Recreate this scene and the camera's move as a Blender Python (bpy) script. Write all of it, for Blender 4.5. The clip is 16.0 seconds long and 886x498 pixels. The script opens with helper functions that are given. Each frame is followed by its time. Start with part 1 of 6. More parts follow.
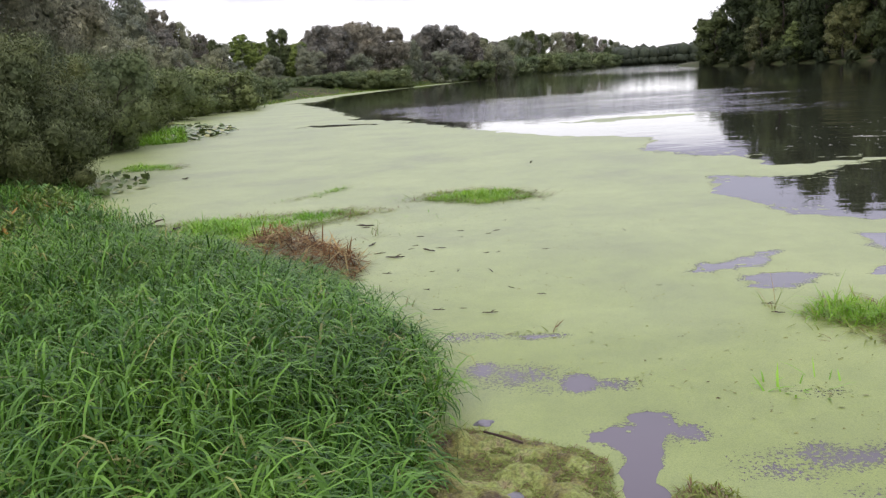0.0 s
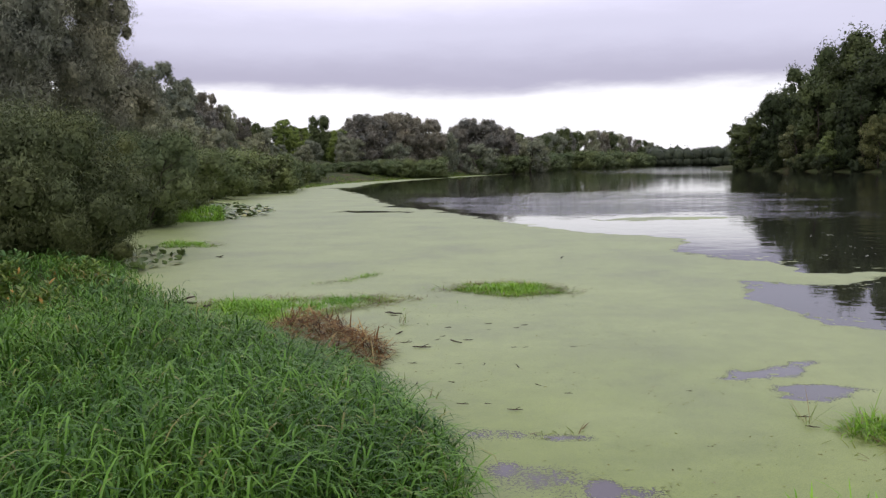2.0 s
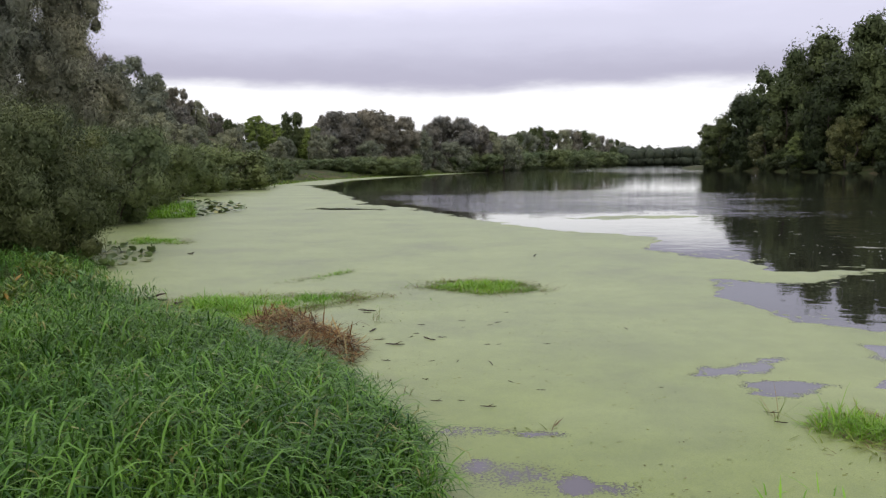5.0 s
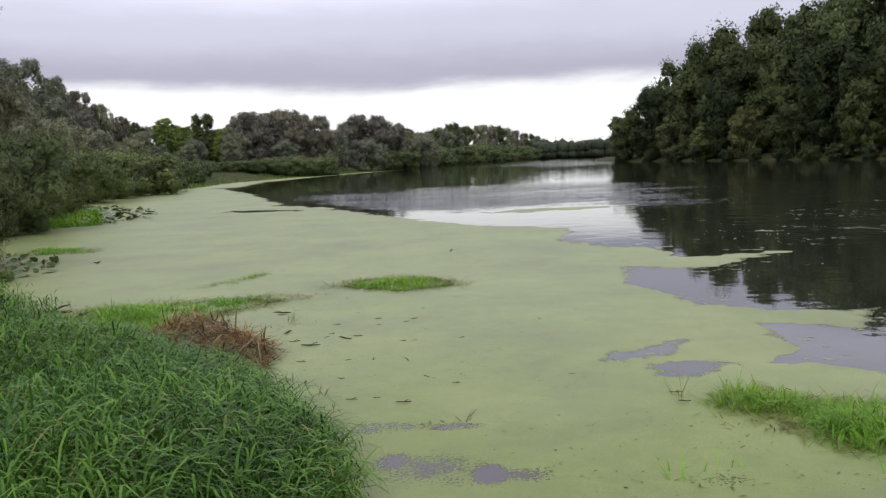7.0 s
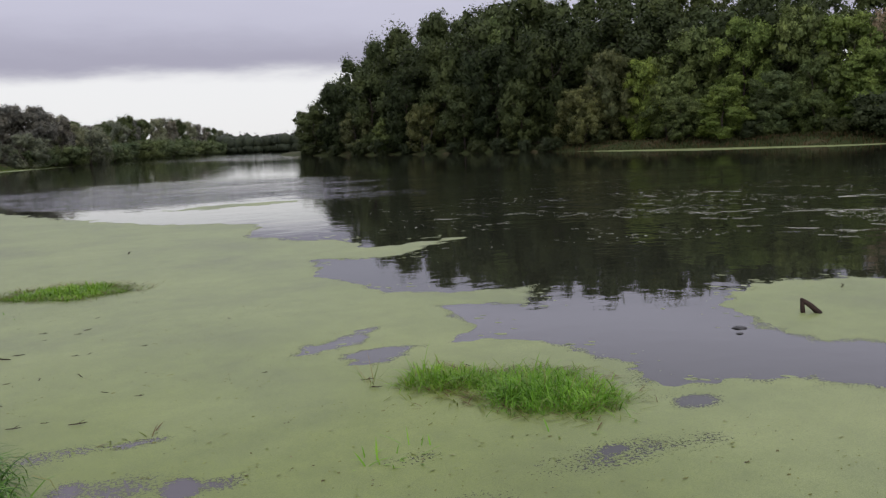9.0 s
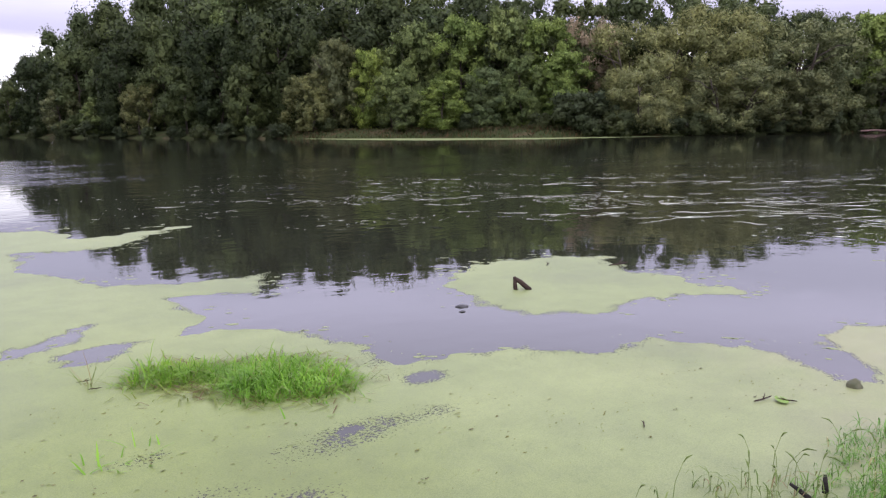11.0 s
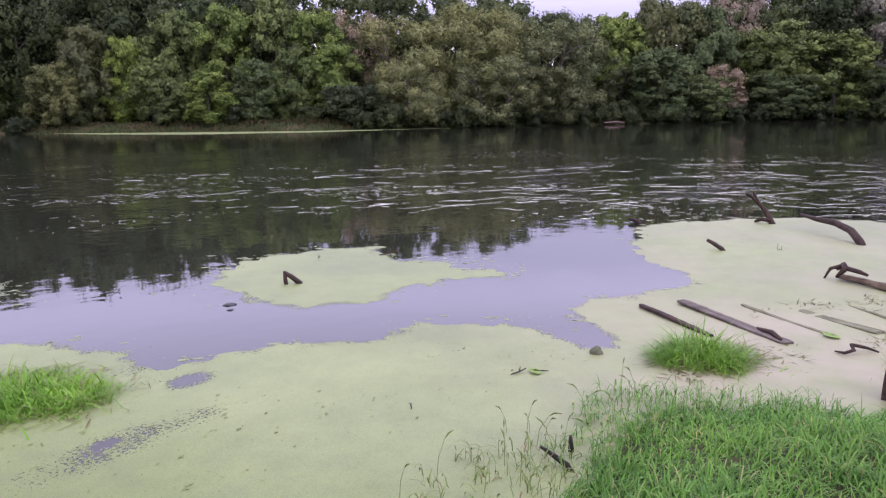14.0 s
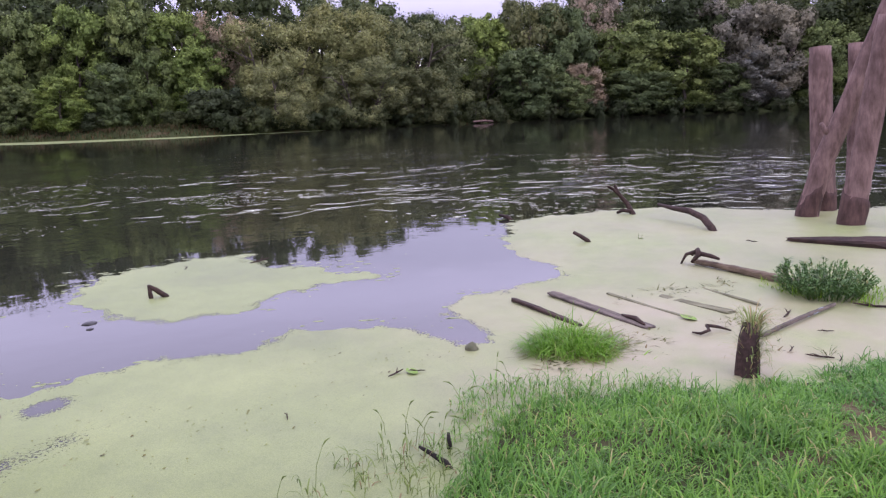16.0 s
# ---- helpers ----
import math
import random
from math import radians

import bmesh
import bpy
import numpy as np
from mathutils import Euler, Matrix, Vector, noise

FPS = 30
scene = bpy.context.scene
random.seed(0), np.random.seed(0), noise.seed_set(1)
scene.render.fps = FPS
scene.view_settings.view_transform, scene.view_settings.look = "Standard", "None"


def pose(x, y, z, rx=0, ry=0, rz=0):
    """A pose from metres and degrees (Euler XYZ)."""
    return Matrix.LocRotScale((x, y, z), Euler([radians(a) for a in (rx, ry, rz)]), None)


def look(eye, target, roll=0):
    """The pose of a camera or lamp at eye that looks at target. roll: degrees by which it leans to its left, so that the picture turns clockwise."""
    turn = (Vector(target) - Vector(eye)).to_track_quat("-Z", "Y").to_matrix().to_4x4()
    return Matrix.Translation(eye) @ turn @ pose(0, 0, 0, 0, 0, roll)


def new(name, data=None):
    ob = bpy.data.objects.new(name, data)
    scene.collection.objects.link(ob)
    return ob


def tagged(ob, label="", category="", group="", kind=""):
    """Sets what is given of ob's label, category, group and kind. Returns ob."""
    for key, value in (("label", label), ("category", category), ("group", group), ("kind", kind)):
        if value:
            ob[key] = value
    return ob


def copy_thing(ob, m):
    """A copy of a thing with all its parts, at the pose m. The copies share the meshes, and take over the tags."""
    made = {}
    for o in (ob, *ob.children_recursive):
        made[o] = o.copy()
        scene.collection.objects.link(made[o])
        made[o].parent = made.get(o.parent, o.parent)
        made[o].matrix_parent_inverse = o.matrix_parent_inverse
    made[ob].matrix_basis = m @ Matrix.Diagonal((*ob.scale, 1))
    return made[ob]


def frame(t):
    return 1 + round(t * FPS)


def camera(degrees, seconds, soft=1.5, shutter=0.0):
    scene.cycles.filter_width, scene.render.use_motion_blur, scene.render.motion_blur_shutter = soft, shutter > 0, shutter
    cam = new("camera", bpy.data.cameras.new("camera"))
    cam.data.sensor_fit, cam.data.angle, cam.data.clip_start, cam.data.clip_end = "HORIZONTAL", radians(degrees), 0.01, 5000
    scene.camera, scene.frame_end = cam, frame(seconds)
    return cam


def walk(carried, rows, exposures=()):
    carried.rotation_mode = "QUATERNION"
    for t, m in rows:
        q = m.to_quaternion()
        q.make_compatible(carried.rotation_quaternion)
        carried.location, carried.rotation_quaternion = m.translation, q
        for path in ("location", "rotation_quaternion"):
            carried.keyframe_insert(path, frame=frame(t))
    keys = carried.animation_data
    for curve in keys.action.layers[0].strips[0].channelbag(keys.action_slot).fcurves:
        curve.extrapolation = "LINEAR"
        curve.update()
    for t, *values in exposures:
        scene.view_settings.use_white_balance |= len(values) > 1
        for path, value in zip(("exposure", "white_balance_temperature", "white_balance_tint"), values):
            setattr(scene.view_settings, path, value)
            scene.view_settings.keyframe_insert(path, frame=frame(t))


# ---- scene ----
cam = camera(58.2, 16.0, soft=1.3)
# seconds, eye x y z, turn about x, y and z
PATH = [
    (0, -0.074, 0.026, 1.740, 77.63, 3.36, 0.03),
    (0.5, -0.068, 0.027, 1.754, 80.21, 2.61, 0.55),
    (1, -0.072, 0.021, 1.763, 82.68, 1.39, 1.22),
    (1.5, -0.079, 0.012, 1.768, 83.41, 1.01, 2.22),
    (2, -0.080, 0.022, 1.766, 84.11, 0.75, 2.53),
    (2.5, -0.088, 0.023, 1.766, 84.49, 0.63, 2.58),
    (3, -0.094, 0.022, 1.764, 84.34, 0.49, 2.85),
    (5.5, -0.079, 0.030, 1.755, 83.87, 0.42, -0.04),
    (6, -0.067, 0.026, 1.753, 83.80, 0.65, -0.77),
    (6.5, -0.041, 0.020, 1.753, 84.32, 1.28, -2.56),
    (7, -0.006, -0.001, 1.750, 83.65, 1.95, -5.27),
    (7.5, 0.030, -0.023, 1.752, 83.54, 2.25, -7.64),
    (8, 0.046, -0.019, 1.748, 82.70, 2.71, -13.43),
    (8.5, 0.055, 0.019, 1.748, 83.02, 2.20, -21.01),
    (9, 0.039, 0.050, 1.744, 82.46, 2.17, -27.43),
    (9.5, 0.028, 0.059, 1.739, 81.51, 1.84, -33.43),
    (10, 0.018, 0.058, 1.738, 81.48, 1.91, -40.38),
    (10.2, 0.018, 0.057, 1.740, 81.38, 1.47, -41.92),
    (12.3, 0.019, -0.025, 1.731, 81.12, 1.38, -53.43),
    (12.5, 0.023, -0.034, 1.734, 81.15, 1.40, -54.47),
    (13, 0.036, -0.033, 1.728, 81.02, 0.96, -56.58),
    (13.5, 0.047, -0.040, 1.730, 81.26, 0.09, -59.76),
    (14, 0.060, -0.045, 1.727, 80.41, 0.75, -62.71),
    (14.5, 0.072, -0.049, 1.726, 80.13, 0.66, -65.34),
    (15, 0.077, -0.061, 1.729, 80.38, 1.08, -68.31),
    (15.5, 0.086, -0.067, 1.729, 80.13, 1.53, -70.53),
    (16, 0.094, -0.075, 1.728, 80.27, 1.98, -71.86),
]
EXPOSURE = [(0.0, 0.45, 6500, 10), (0.5, 0.29, 6500, 10), (1.5, 0.0, 6500, 10), (3.0, 0.02, 6500, 8), (6.0, 0.02, 6600, 6), (7.0, -0.06, 6600, 5), (8.0, -0.17, 6600, 6), (9.0, -0.36, 6600, 6), (9.5, -0.04, 6600, 6), (10.0, 0.37, 6650, 5), (10.2, 0.42, 6600, 6), (12.3, 0.57, 5930, 28), (16.0, 0.55, 5980, 27)]
walk(cam, [(t, pose(x, y, z, rx, ry, rz)) for t, x, y, z, rx, ry, rz in PATH],
     exposures=EXPOSURE)

# ---- sky and sun ----
SUN_EL, SUN_AZ = radians(48), radians(205)
world = bpy.data.worlds.new("overcast_sky")
scene.world = world
world.use_nodes = True
wt = world.node_tree
wt.nodes.clear()


def wnode(kind, **inputs):
    n = wt.nodes.new(kind)
    for k, v in inputs.items():
        n.inputs[k].default_value = v
    return n


w_out = wnode("ShaderNodeOutputWorld")
w_bg = wnode("ShaderNodeBackground")
w_sky = wnode("ShaderNodeTexSky")
w_sky.sky_type, w_sky.sun_disc = "NISHITA", False
w_sky.sun_elevation, w_sky.sun_rotation = SUN_EL, SUN_AZ
w_co = wnode("ShaderNodeTexCoord")
w_sep = wnode("ShaderNodeSeparateXYZ")
w_map = wnode("ShaderNodeMapping")
w_map.inputs["Scale"].default_value = (2.2, 2.2, 9.0)
w_noise = wnode("ShaderNodeTexNoise", Scale=1.6, Detail=7.0, Roughness=0.6)
w_shift = wnode("ShaderNodeMath")
w_shift.operation = "MULTIPLY_ADD"
w_shift.inputs[1].default_value = 0.055
w_ramp = wnode("ShaderNodeValToRGB")
w_ramp.color_ramp.interpolation = "EASE"
for i, (pos, col) in enumerate([(0.0, (1.12, 1.1, 1.15)), (0.108, (1.16, 1.14, 1.2)), (0.134, (0.53, 0.5, 0.65)),
                                (0.19, (0.75, 0.725, 0.91)), (0.26, (1.2, 1.15, 1.44)), (0.6, (1.2, 1.165, 1.38)), (1.0, (1.3, 1.27, 1.42))]):
    e = w_ramp.color_ramp.elements[i] if i < 2 else w_ramp.color_ramp.elements.new(pos)
    e.position, e.color = pos, (*col, 1)
w_skyk = wnode("ShaderNodeMixRGB")
w_skyk.blend_type = "MIX"
w_skyk.inputs[0].default_value = 0.93
w_dim = wnode("ShaderNodeMixRGB")
w_dim.blend_type = "MULTIPLY"
w_dim.inputs[0].default_value = 1.0
w_dim.inputs[2].default_value = (0.1, 0.1, 0.1, 1)
wl = wt.links.new
wl(w_co.outputs["Generated"], w_sep.inputs[0])
wl(w_co.outputs["Generated"], w_map.inputs[0])
wl(w_map.outputs[0], w_noise.inputs["Vector"])
wl(w_noise.outputs["Fac"], w_shift.inputs[0])
wl(w_sep.outputs["Z"], w_shift.inputs[2])
wl(w_shift.outputs[0], w_ramp.inputs[0])
wl(w_sky.outputs[0], w_dim.inputs[1])
wl(w_dim.outputs[0], w_skyk.inputs[1])
wl(w_ramp.outputs[0], w_skyk.inputs[2])
wl(w_skyk.outputs[0], w_bg.inputs["Color"])
wl(w_bg.outputs[0], w_out.inputs[0])
w_bg.inputs["Strength"].default_value = 1.0

sun = new("sun", bpy.data.lights.new("sun", "SUN"))
sun.data.energy, sun.data.angle, sun.data.color = 0.7, radians(25), (1.0, 0.97, 0.92)
sun.matrix_world = look((0, 0, 0), (-math.sin(SUN_AZ) * math.cos(SUN_EL), -math.cos(SUN_AZ) * math.cos(SUN_EL), -math.sin(SUN_EL)))

# ---- materials ----


class Mat:
    """A node material with its principled shader and short ways to add nodes."""

    def __init__(self, name, color=(0.5, 0.5, 0.5), rough=0.7, spec=0.3):
        self.m = bpy.data.materials.new(name)
        self.m.use_nodes = True
        self.t = self.m.node_tree
        self.b = self.t.nodes["Principled BSDF"]
        self.b.inputs["Base Color"].default_value = (*color, 1)
        self.b.inputs["Roughness"].default_value = rough
        self.b.inputs["Specular IOR Level"].default_value = spec

    def node(self, kind, **inputs):
        n = self.t.nodes.new(kind)
        for k, v in inputs.items():
            n.inputs[k].default_value = v
        return n

    def link(self, a, b):
        self.t.links.new(a, b)

    def noise(self, scale, detail=4.0, rough=0.55, vector=None):
        n = self.node("ShaderNodeTexNoise", Scale=scale, Detail=detail, Roughness=rough)
        self.link(vector or self.coord(), n.inputs["Vector"])
        return n.outputs["Fac"]

    def coord(self, scale=None):
        c = self.node("ShaderNodeTexCoord").outputs["Object"]
        if scale:
            mp = self.node("ShaderNodeMapping")
            mp.inputs["Scale"].default_value = scale
            self.link(c, mp.inputs[0])
            c = mp.outputs[0]
        return c

    def ramp(self, fac, stops, ease=False):
        r = self.node("ShaderNodeValToRGB")
        if ease:
            r.color_ramp.interpolation = "EASE"
        for i, (p, c) in enumerate(stops):
            e = r.color_ramp.elements[i] if i < 2 else r.color_ramp.elements.new(p)
            e.position, e.color = p, (*c, 1)
        self.link(fac, r.inputs[0])
        return r.outputs[0]

    def mix(self, fac, a, b, how="MIX"):
        n = self.node("ShaderNodeMixRGB")
        n.blend_type = how
        for i, v in enumerate((fac, a, b)):
            if isinstance(v, (int, float)):
                n.inputs[i].default_value = v
            elif isinstance(v, tuple):
                n.inputs[i].default_value = (*v, 1)
            else:
                self.link(v, n.inputs[i])
        return n.outputs[0]

    def math(self, how, a, b=0.0, c=0.0):
        n = self.node("ShaderNodeMath")
        n.operation = how
        for i, v in enumerate((a, b, c)):
            if isinstance(v, (int, float)):
                n.inputs[i].default_value = v
            else:
                self.link(v, n.inputs[i])
        return n.outputs[0]

    def color(self, socket):
        self.link(socket, self.b.inputs["Base Color"])

    def thin_leaf(self, color, share):
        """Leaves let part of the light through."""
        glow = self.node("ShaderNodeBsdfTranslucent")
        self.link(color, glow.inputs["Color"])
        both = self.node("ShaderNodeMixShader")
        both.inputs[0].default_value = share
        self.link(self.b.outputs[0], both.inputs[1])
        self.link(glow.outputs[0], both.inputs[2])
        self.link(both.outputs[0], self.t.nodes["Material Output"].inputs[0])

    def bump(self, height, strength=0.5, distance=0.01):
        n = self.node("ShaderNodeBump", Strength=strength, Distance=distance)
        self.link(height, n.inputs["Height"])
        self.link(n.outputs[0], self.b.inputs["Normal"])
        return n


def leaf_material(name, dark, mid, light, rough=0.6):
    """Leaves: each leaf its own shade, each plant its own tone, fine leafy grain on the massed foliage."""
    k = Mat(name, mid, rough, 0.18)
    isle = k.node("ShaderNodeNewGeometry").outputs["Random Per Island"]
    leaf = k.ramp(isle, [(0.0, dark), (0.55, mid), (1.0, light)])
    rnd = k.node("ShaderNodeObjectInfo").outputs["Random"]
    tone = k.ramp(rnd, [(0.0, (0.82, 0.86, 0.88)), (0.5, (1.0, 1.0, 1.0)), (1.0, (1.13, 1.1, 0.96))])
    big = k.ramp(k.noise(0.5, 3.0), [(0.3, (0.72, 0.77, 0.8)), (0.7, (1.22, 1.16, 1.0))])
    grain = k.noise(5.5, 3.0, 0.7)
    fine = k.ramp(grain, [(0.36, (0.7, 0.73, 0.72)), (0.62, (1.2, 1.19, 1.15))])
    c = k.mix(1.0, k.mix(1.0, k.mix(1.0, leaf, tone, "MULTIPLY"), big, "MULTIPLY"), fine, "MULTIPLY")
    k.color(c)
    k.thin_leaf(c, 0.24)
    k.bump(grain, 0.16, 0.1)
    return k.m


M_DARK = leaf_material("foliage_dark_green", (0.0651, 0.0825, 0.0326), (0.0930, 0.1178, 0.0465), (0.1209, 0.1531, 0.0605))
# the dark green dimmed further: gloom of the forest wall put into colour
M_DARK_DIMMED = leaf_material("foliage_dark_green_dimmed", (0.0322, 0.0432, 0.0172), (0.0496, 0.0667, 0.0264), (0.0670, 0.0899, 0.0357))
# undergrowth green, darkened to stand for the shaded hollow beneath the crowns
M_UNDER_SHADED = leaf_material("foliage_undergrowth_shaded", (0.0517, 0.0648, 0.0311), (0.0700, 0.0875, 0.0420), (0.0882, 0.1103, 0.0529))
M_BRIGHT = leaf_material("foliage_yellow_green", (0.1244, 0.1635, 0.0432), (0.2073, 0.2724, 0.0720), (0.2903, 0.3814, 0.1007))
M_OLIVE = leaf_material("foliage_olive_willow", (0.1549, 0.1656, 0.0771), (0.2212, 0.2366, 0.1103), (0.2876, 0.3077, 0.1434))
M_GREY = leaf_material("foliage_grey_willow", (0.2085, 0.2220, 0.1605), (0.2424, 0.2581, 0.1866), (0.2764, 0.2943, 0.2128))
M_PURPLE = leaf_material("foliage_mauve_willow", (0.1687, 0.1595, 0.1391), (0.2250, 0.2128, 0.1856), (0.2812, 0.2661, 0.2319))
M_BUSH = leaf_material("foliage_shrub_willow", (0.1418, 0.1767, 0.0820), (0.1649, 0.2055, 0.0953), (0.1880, 0.2343, 0.1086))
M_BUSHDARK = leaf_material("foliage_deep_green_shrub", (0.0928, 0.1119, 0.0534), (0.1254, 0.1512, 0.0722), (0.1580, 0.1905, 0.0910))
M_WILLOW = leaf_material("foliage_dusky_willow", (0.2025, 0.2047, 0.1529), (0.2736, 0.2766, 0.2066), (0.3447, 0.3485, 0.2603))
M_FARWOOD = leaf_material("foliage_far_wood", (0.0416, 0.0520, 0.0354), (0.0520, 0.0650, 0.0442), (0.0624, 0.0780, 0.0530))
M_MID = leaf_material("foliage_mid_green", (0.0963, 0.1228, 0.0442), (0.1605, 0.2046, 0.0736), (0.2246, 0.2864, 0.1031))
M_BLUE_GREEN = leaf_material("foliage_cool_green", (0.0830, 0.1070, 0.0458), (0.1384, 0.1783, 0.0764), (0.1937, 0.2496, 0.1070))
M_DUSK = leaf_material("foliage_dusky_olive", (0.1085, 0.1209, 0.0558), (0.1519, 0.1658, 0.0775), (0.2015, 0.2139, 0.0992))
M_RUST = leaf_material("foliage_rusty", (0.2480, 0.1984, 0.1550), (0.3100, 0.2480, 0.1938), (0.3720, 0.2976, 0.2325))


def blade_material(name, base, tip, dry, dry_share, rough=0.4, spec=0.14, tint=0.0):
    """Grass: blades differ, a share of them dried; tint sets how far patches turn bluish or yellowish."""
    k = Mat(name, base, rough, spec)
    isle = k.node("ShaderNodeNewGeometry").outputs["Random Per Island"]
    c = k.ramp(isle, [(0.0, base), (1.0 - dry_share - 0.02, tip), (1.0 - dry_share, dry), (1.0, dry)])
    patch = k.ramp(k.noise(1.3, 3.0), [(0.3, (0.75, 0.8, 0.8)), (0.7, (1.2, 1.15, 1.0))])
    c = k.mix(1.0, c, patch, "MULTIPLY")
    if tint:
        wide = k.ramp(k.noise(0.42, 2.0), [(0.36, (1 - 0.25 * tint, 1 - 0.05 * tint, 1 + 0.5 * tint)), (0.64, (1 + 0.6 * tint, 1 + 0.22 * tint, 1 - 0.1 * tint))])
        c = k.mix(1.0, c, wide, "MULTIPLY")
    k.color(c)
    k.thin_leaf(c, 0.25)
    return k.m


M_REEDGRASS = blade_material("grass_tall_green", (0.014, 0.058, 0.006), (0.138, 0.285, 0.042), (0.24, 0.24, 0.09), 0.025, 0.42, 0.16, 0.12)
M_MEADOW = blade_material("grass_bank_green", (0.04, 0.135, 0.014), (0.145, 0.315, 0.05), (0.30, 0.30, 0.13), 0.03, 0.42, 0.18, 0.3)
M_SEEDGRASS = blade_material("grass_seeding_light", (0.07, 0.17, 0.02), (0.19, 0.36, 0.08), (0.32, 0.3, 0.14), 0.08, 0.42, 0.18, 0.3)
M_FLOATGRASS = blade_material("grass_floating_lime", (0.11, 0.25, 0.018), (0.23, 0.42, 0.05), (0.26, 0.29, 0.09), 0.05, 0.42, 0.14, 0.3)
M_DEADREED = blade_material("reeds_rust_brown", (0.034, 0.022, 0.012), (0.225, 0.115, 0.045), (0.33, 0.25, 0.12), 0.2, 0.7, 0.1)
M_STRAW = blade_material("straw_pale_green", (0.14, 0.19, 0.06), (0.3, 0.36, 0.14), (0.36, 0.28, 0.15), 0.25, 0.6)
M_MARGIN = blade_material("shore_grass_fresh", (0.10, 0.17, 0.03), (0.19, 0.28, 0.06), (0.24, 0.22, 0.1), 0.1, 0.6)
M_SEDGE = blade_material("shore_grass_light", (0.10, 0.15, 0.04), (0.2, 0.26, 0.085), (0.24, 0.18, 0.1), 0.12, 0.6)
M_BANKHERB = blade_material("bank_herbs_dull", (0.024, 0.034, 0.012), (0.065, 0.078, 0.026), (0.105, 0.065, 0.036), 0.3, 0.6)


def wood_material(name, dark, light, along, scale=1.0, stretch=2.2):
    """Weathered wood with grain along one axis."""
    k = Mat(name, light, 0.75, 0.2)
    s = [30.0 * scale] * 3
    s["xyz".index(along)] = stretch * scale
    grain = k.noise(1.0, 6.0, 0.65, k.coord(tuple(s)))
    blot = k.noise(5.0 * scale, 4.0)
    c = k.ramp(grain, [(0.3, dark), (0.7, light)])
    c = k.mix(k.ramp(blot, [(0.4, (0, 0, 0)), (0.75, (0.7, 0.7, 0.7))]), c, tuple(0.55 * v for v in dark))
    k.color(c)
    k.bump(grain, 0.6, 0.006)
    return k.m


M_WETPILE = wood_material("wood_pile_wet", (0.03, 0.017, 0.014), (0.12, 0.07, 0.06), "z", 0.4, 9.0)
M_PILE = wood_material("wood_pile_pinkish", (0.085, 0.05, 0.043), (0.285, 0.19, 0.17), "z", 0.4, 9.0)
M_BEAM = wood_material("wood_beam_brown", (0.05, 0.036, 0.024), (0.25, 0.185, 0.125), "x")
M_SUNK = wood_material("wood_sunken_algae", (0.085, 0.082, 0.045), (0.25, 0.245, 0.15), "x")
M_PLANK = wood_material("wood_plank_grey_brown", (0.028, 0.022, 0.018), (0.22, 0.18, 0.15), "x", 1.0, 1.2)
M_WETWOOD = wood_material("wood_wet_dark", (0.018, 0.012, 0.010), (0.085, 0.052, 0.042), "x")
M_BLACKWOOD = wood_material("wood_soaked_black", (0.008, 0.007, 0.006), (0.04, 0.032, 0.028), "x")
M_BARK = wood_material("bark_grey_brown", (0.05, 0.04, 0.033), (0.13, 0.105, 0.085), "z", 0.4)


def ground_material():
    k = Mat("earth_and_turf", (0.1, 0.12, 0.05), 0.9, 0.1)
    turf = k.ramp(k.noise(3.0, 5.0), [(0.3, (0.024, 0.034, 0.012)), (0.7, (0.06, 0.072, 0.026))])
    earth = k.ramp(k.noise(9.0, 5.0), [(0.3, (0.06, 0.044, 0.026)), (0.7, (0.14, 0.10, 0.06))])
    c = k.mix(k.ramp(k.noise(0.35, 3.0), [(0.52, (0, 0, 0)), (0.66, (0.8, 0.8, 0.8))]), turf, earth)
    k.color(c)
    k.bump(k.noise(14.0, 6.0), 0.7, 0.03)
    return k.m


def water_material():
    """Brownish river water, lavender-grey close inshore, calm by the weed and rippled further out."""
    k = Mat("river_water", (0.022, 0.023, 0.016), 0.02, 0.5)
    k.b.inputs["IOR"].default_value = 1.333
    chop = k.node("ShaderNodeAttribute")
    chop.attribute_name = "chop"
    fine = k.noise(1.0, 2.0, 0.5, k.coord((3.4, 4.0, 3.0)))
    mid = k.noise(1.0, 1.0, 0.5, k.coord((1.3, 1.6, 1.0)))
    wide = k.noise(1.0, 1.0, 0.5, k.coord((0.42, 0.55, 0.5)))
    h = k.math("ADD", k.math("MULTIPLY", fine, 0.5), k.math("ADD", k.math("MULTIPLY", mid, 0.7), k.math("MULTIPLY", wide, 0.9)))
    bmp = k.bump(h, 1.0, 0.025)
    gusts = k.ramp(k.noise(1.0, 3.0, 0.6, k.coord((0.05, 0.3, 0.1))), [(0.4, (0.3, 0.3, 0.3)), (0.58, (1, 1, 1))], True)
    k.link(k.math("MULTIPLY_ADD", k.math("MULTIPLY", chop.outputs["Fac"], gusts), 1.0, 0.1), bmp.inputs["Strength"])
    # base colour goes to a paler lavender-grey by the near shore
    inshore = k.node("ShaderNodeAttribute")
    inshore.attribute_name = "inshore"
    k.color(k.mix(inshore.outputs["Fac"], (0.022, 0.023, 0.016), (0.095, 0.082, 0.095)))
    return k.m


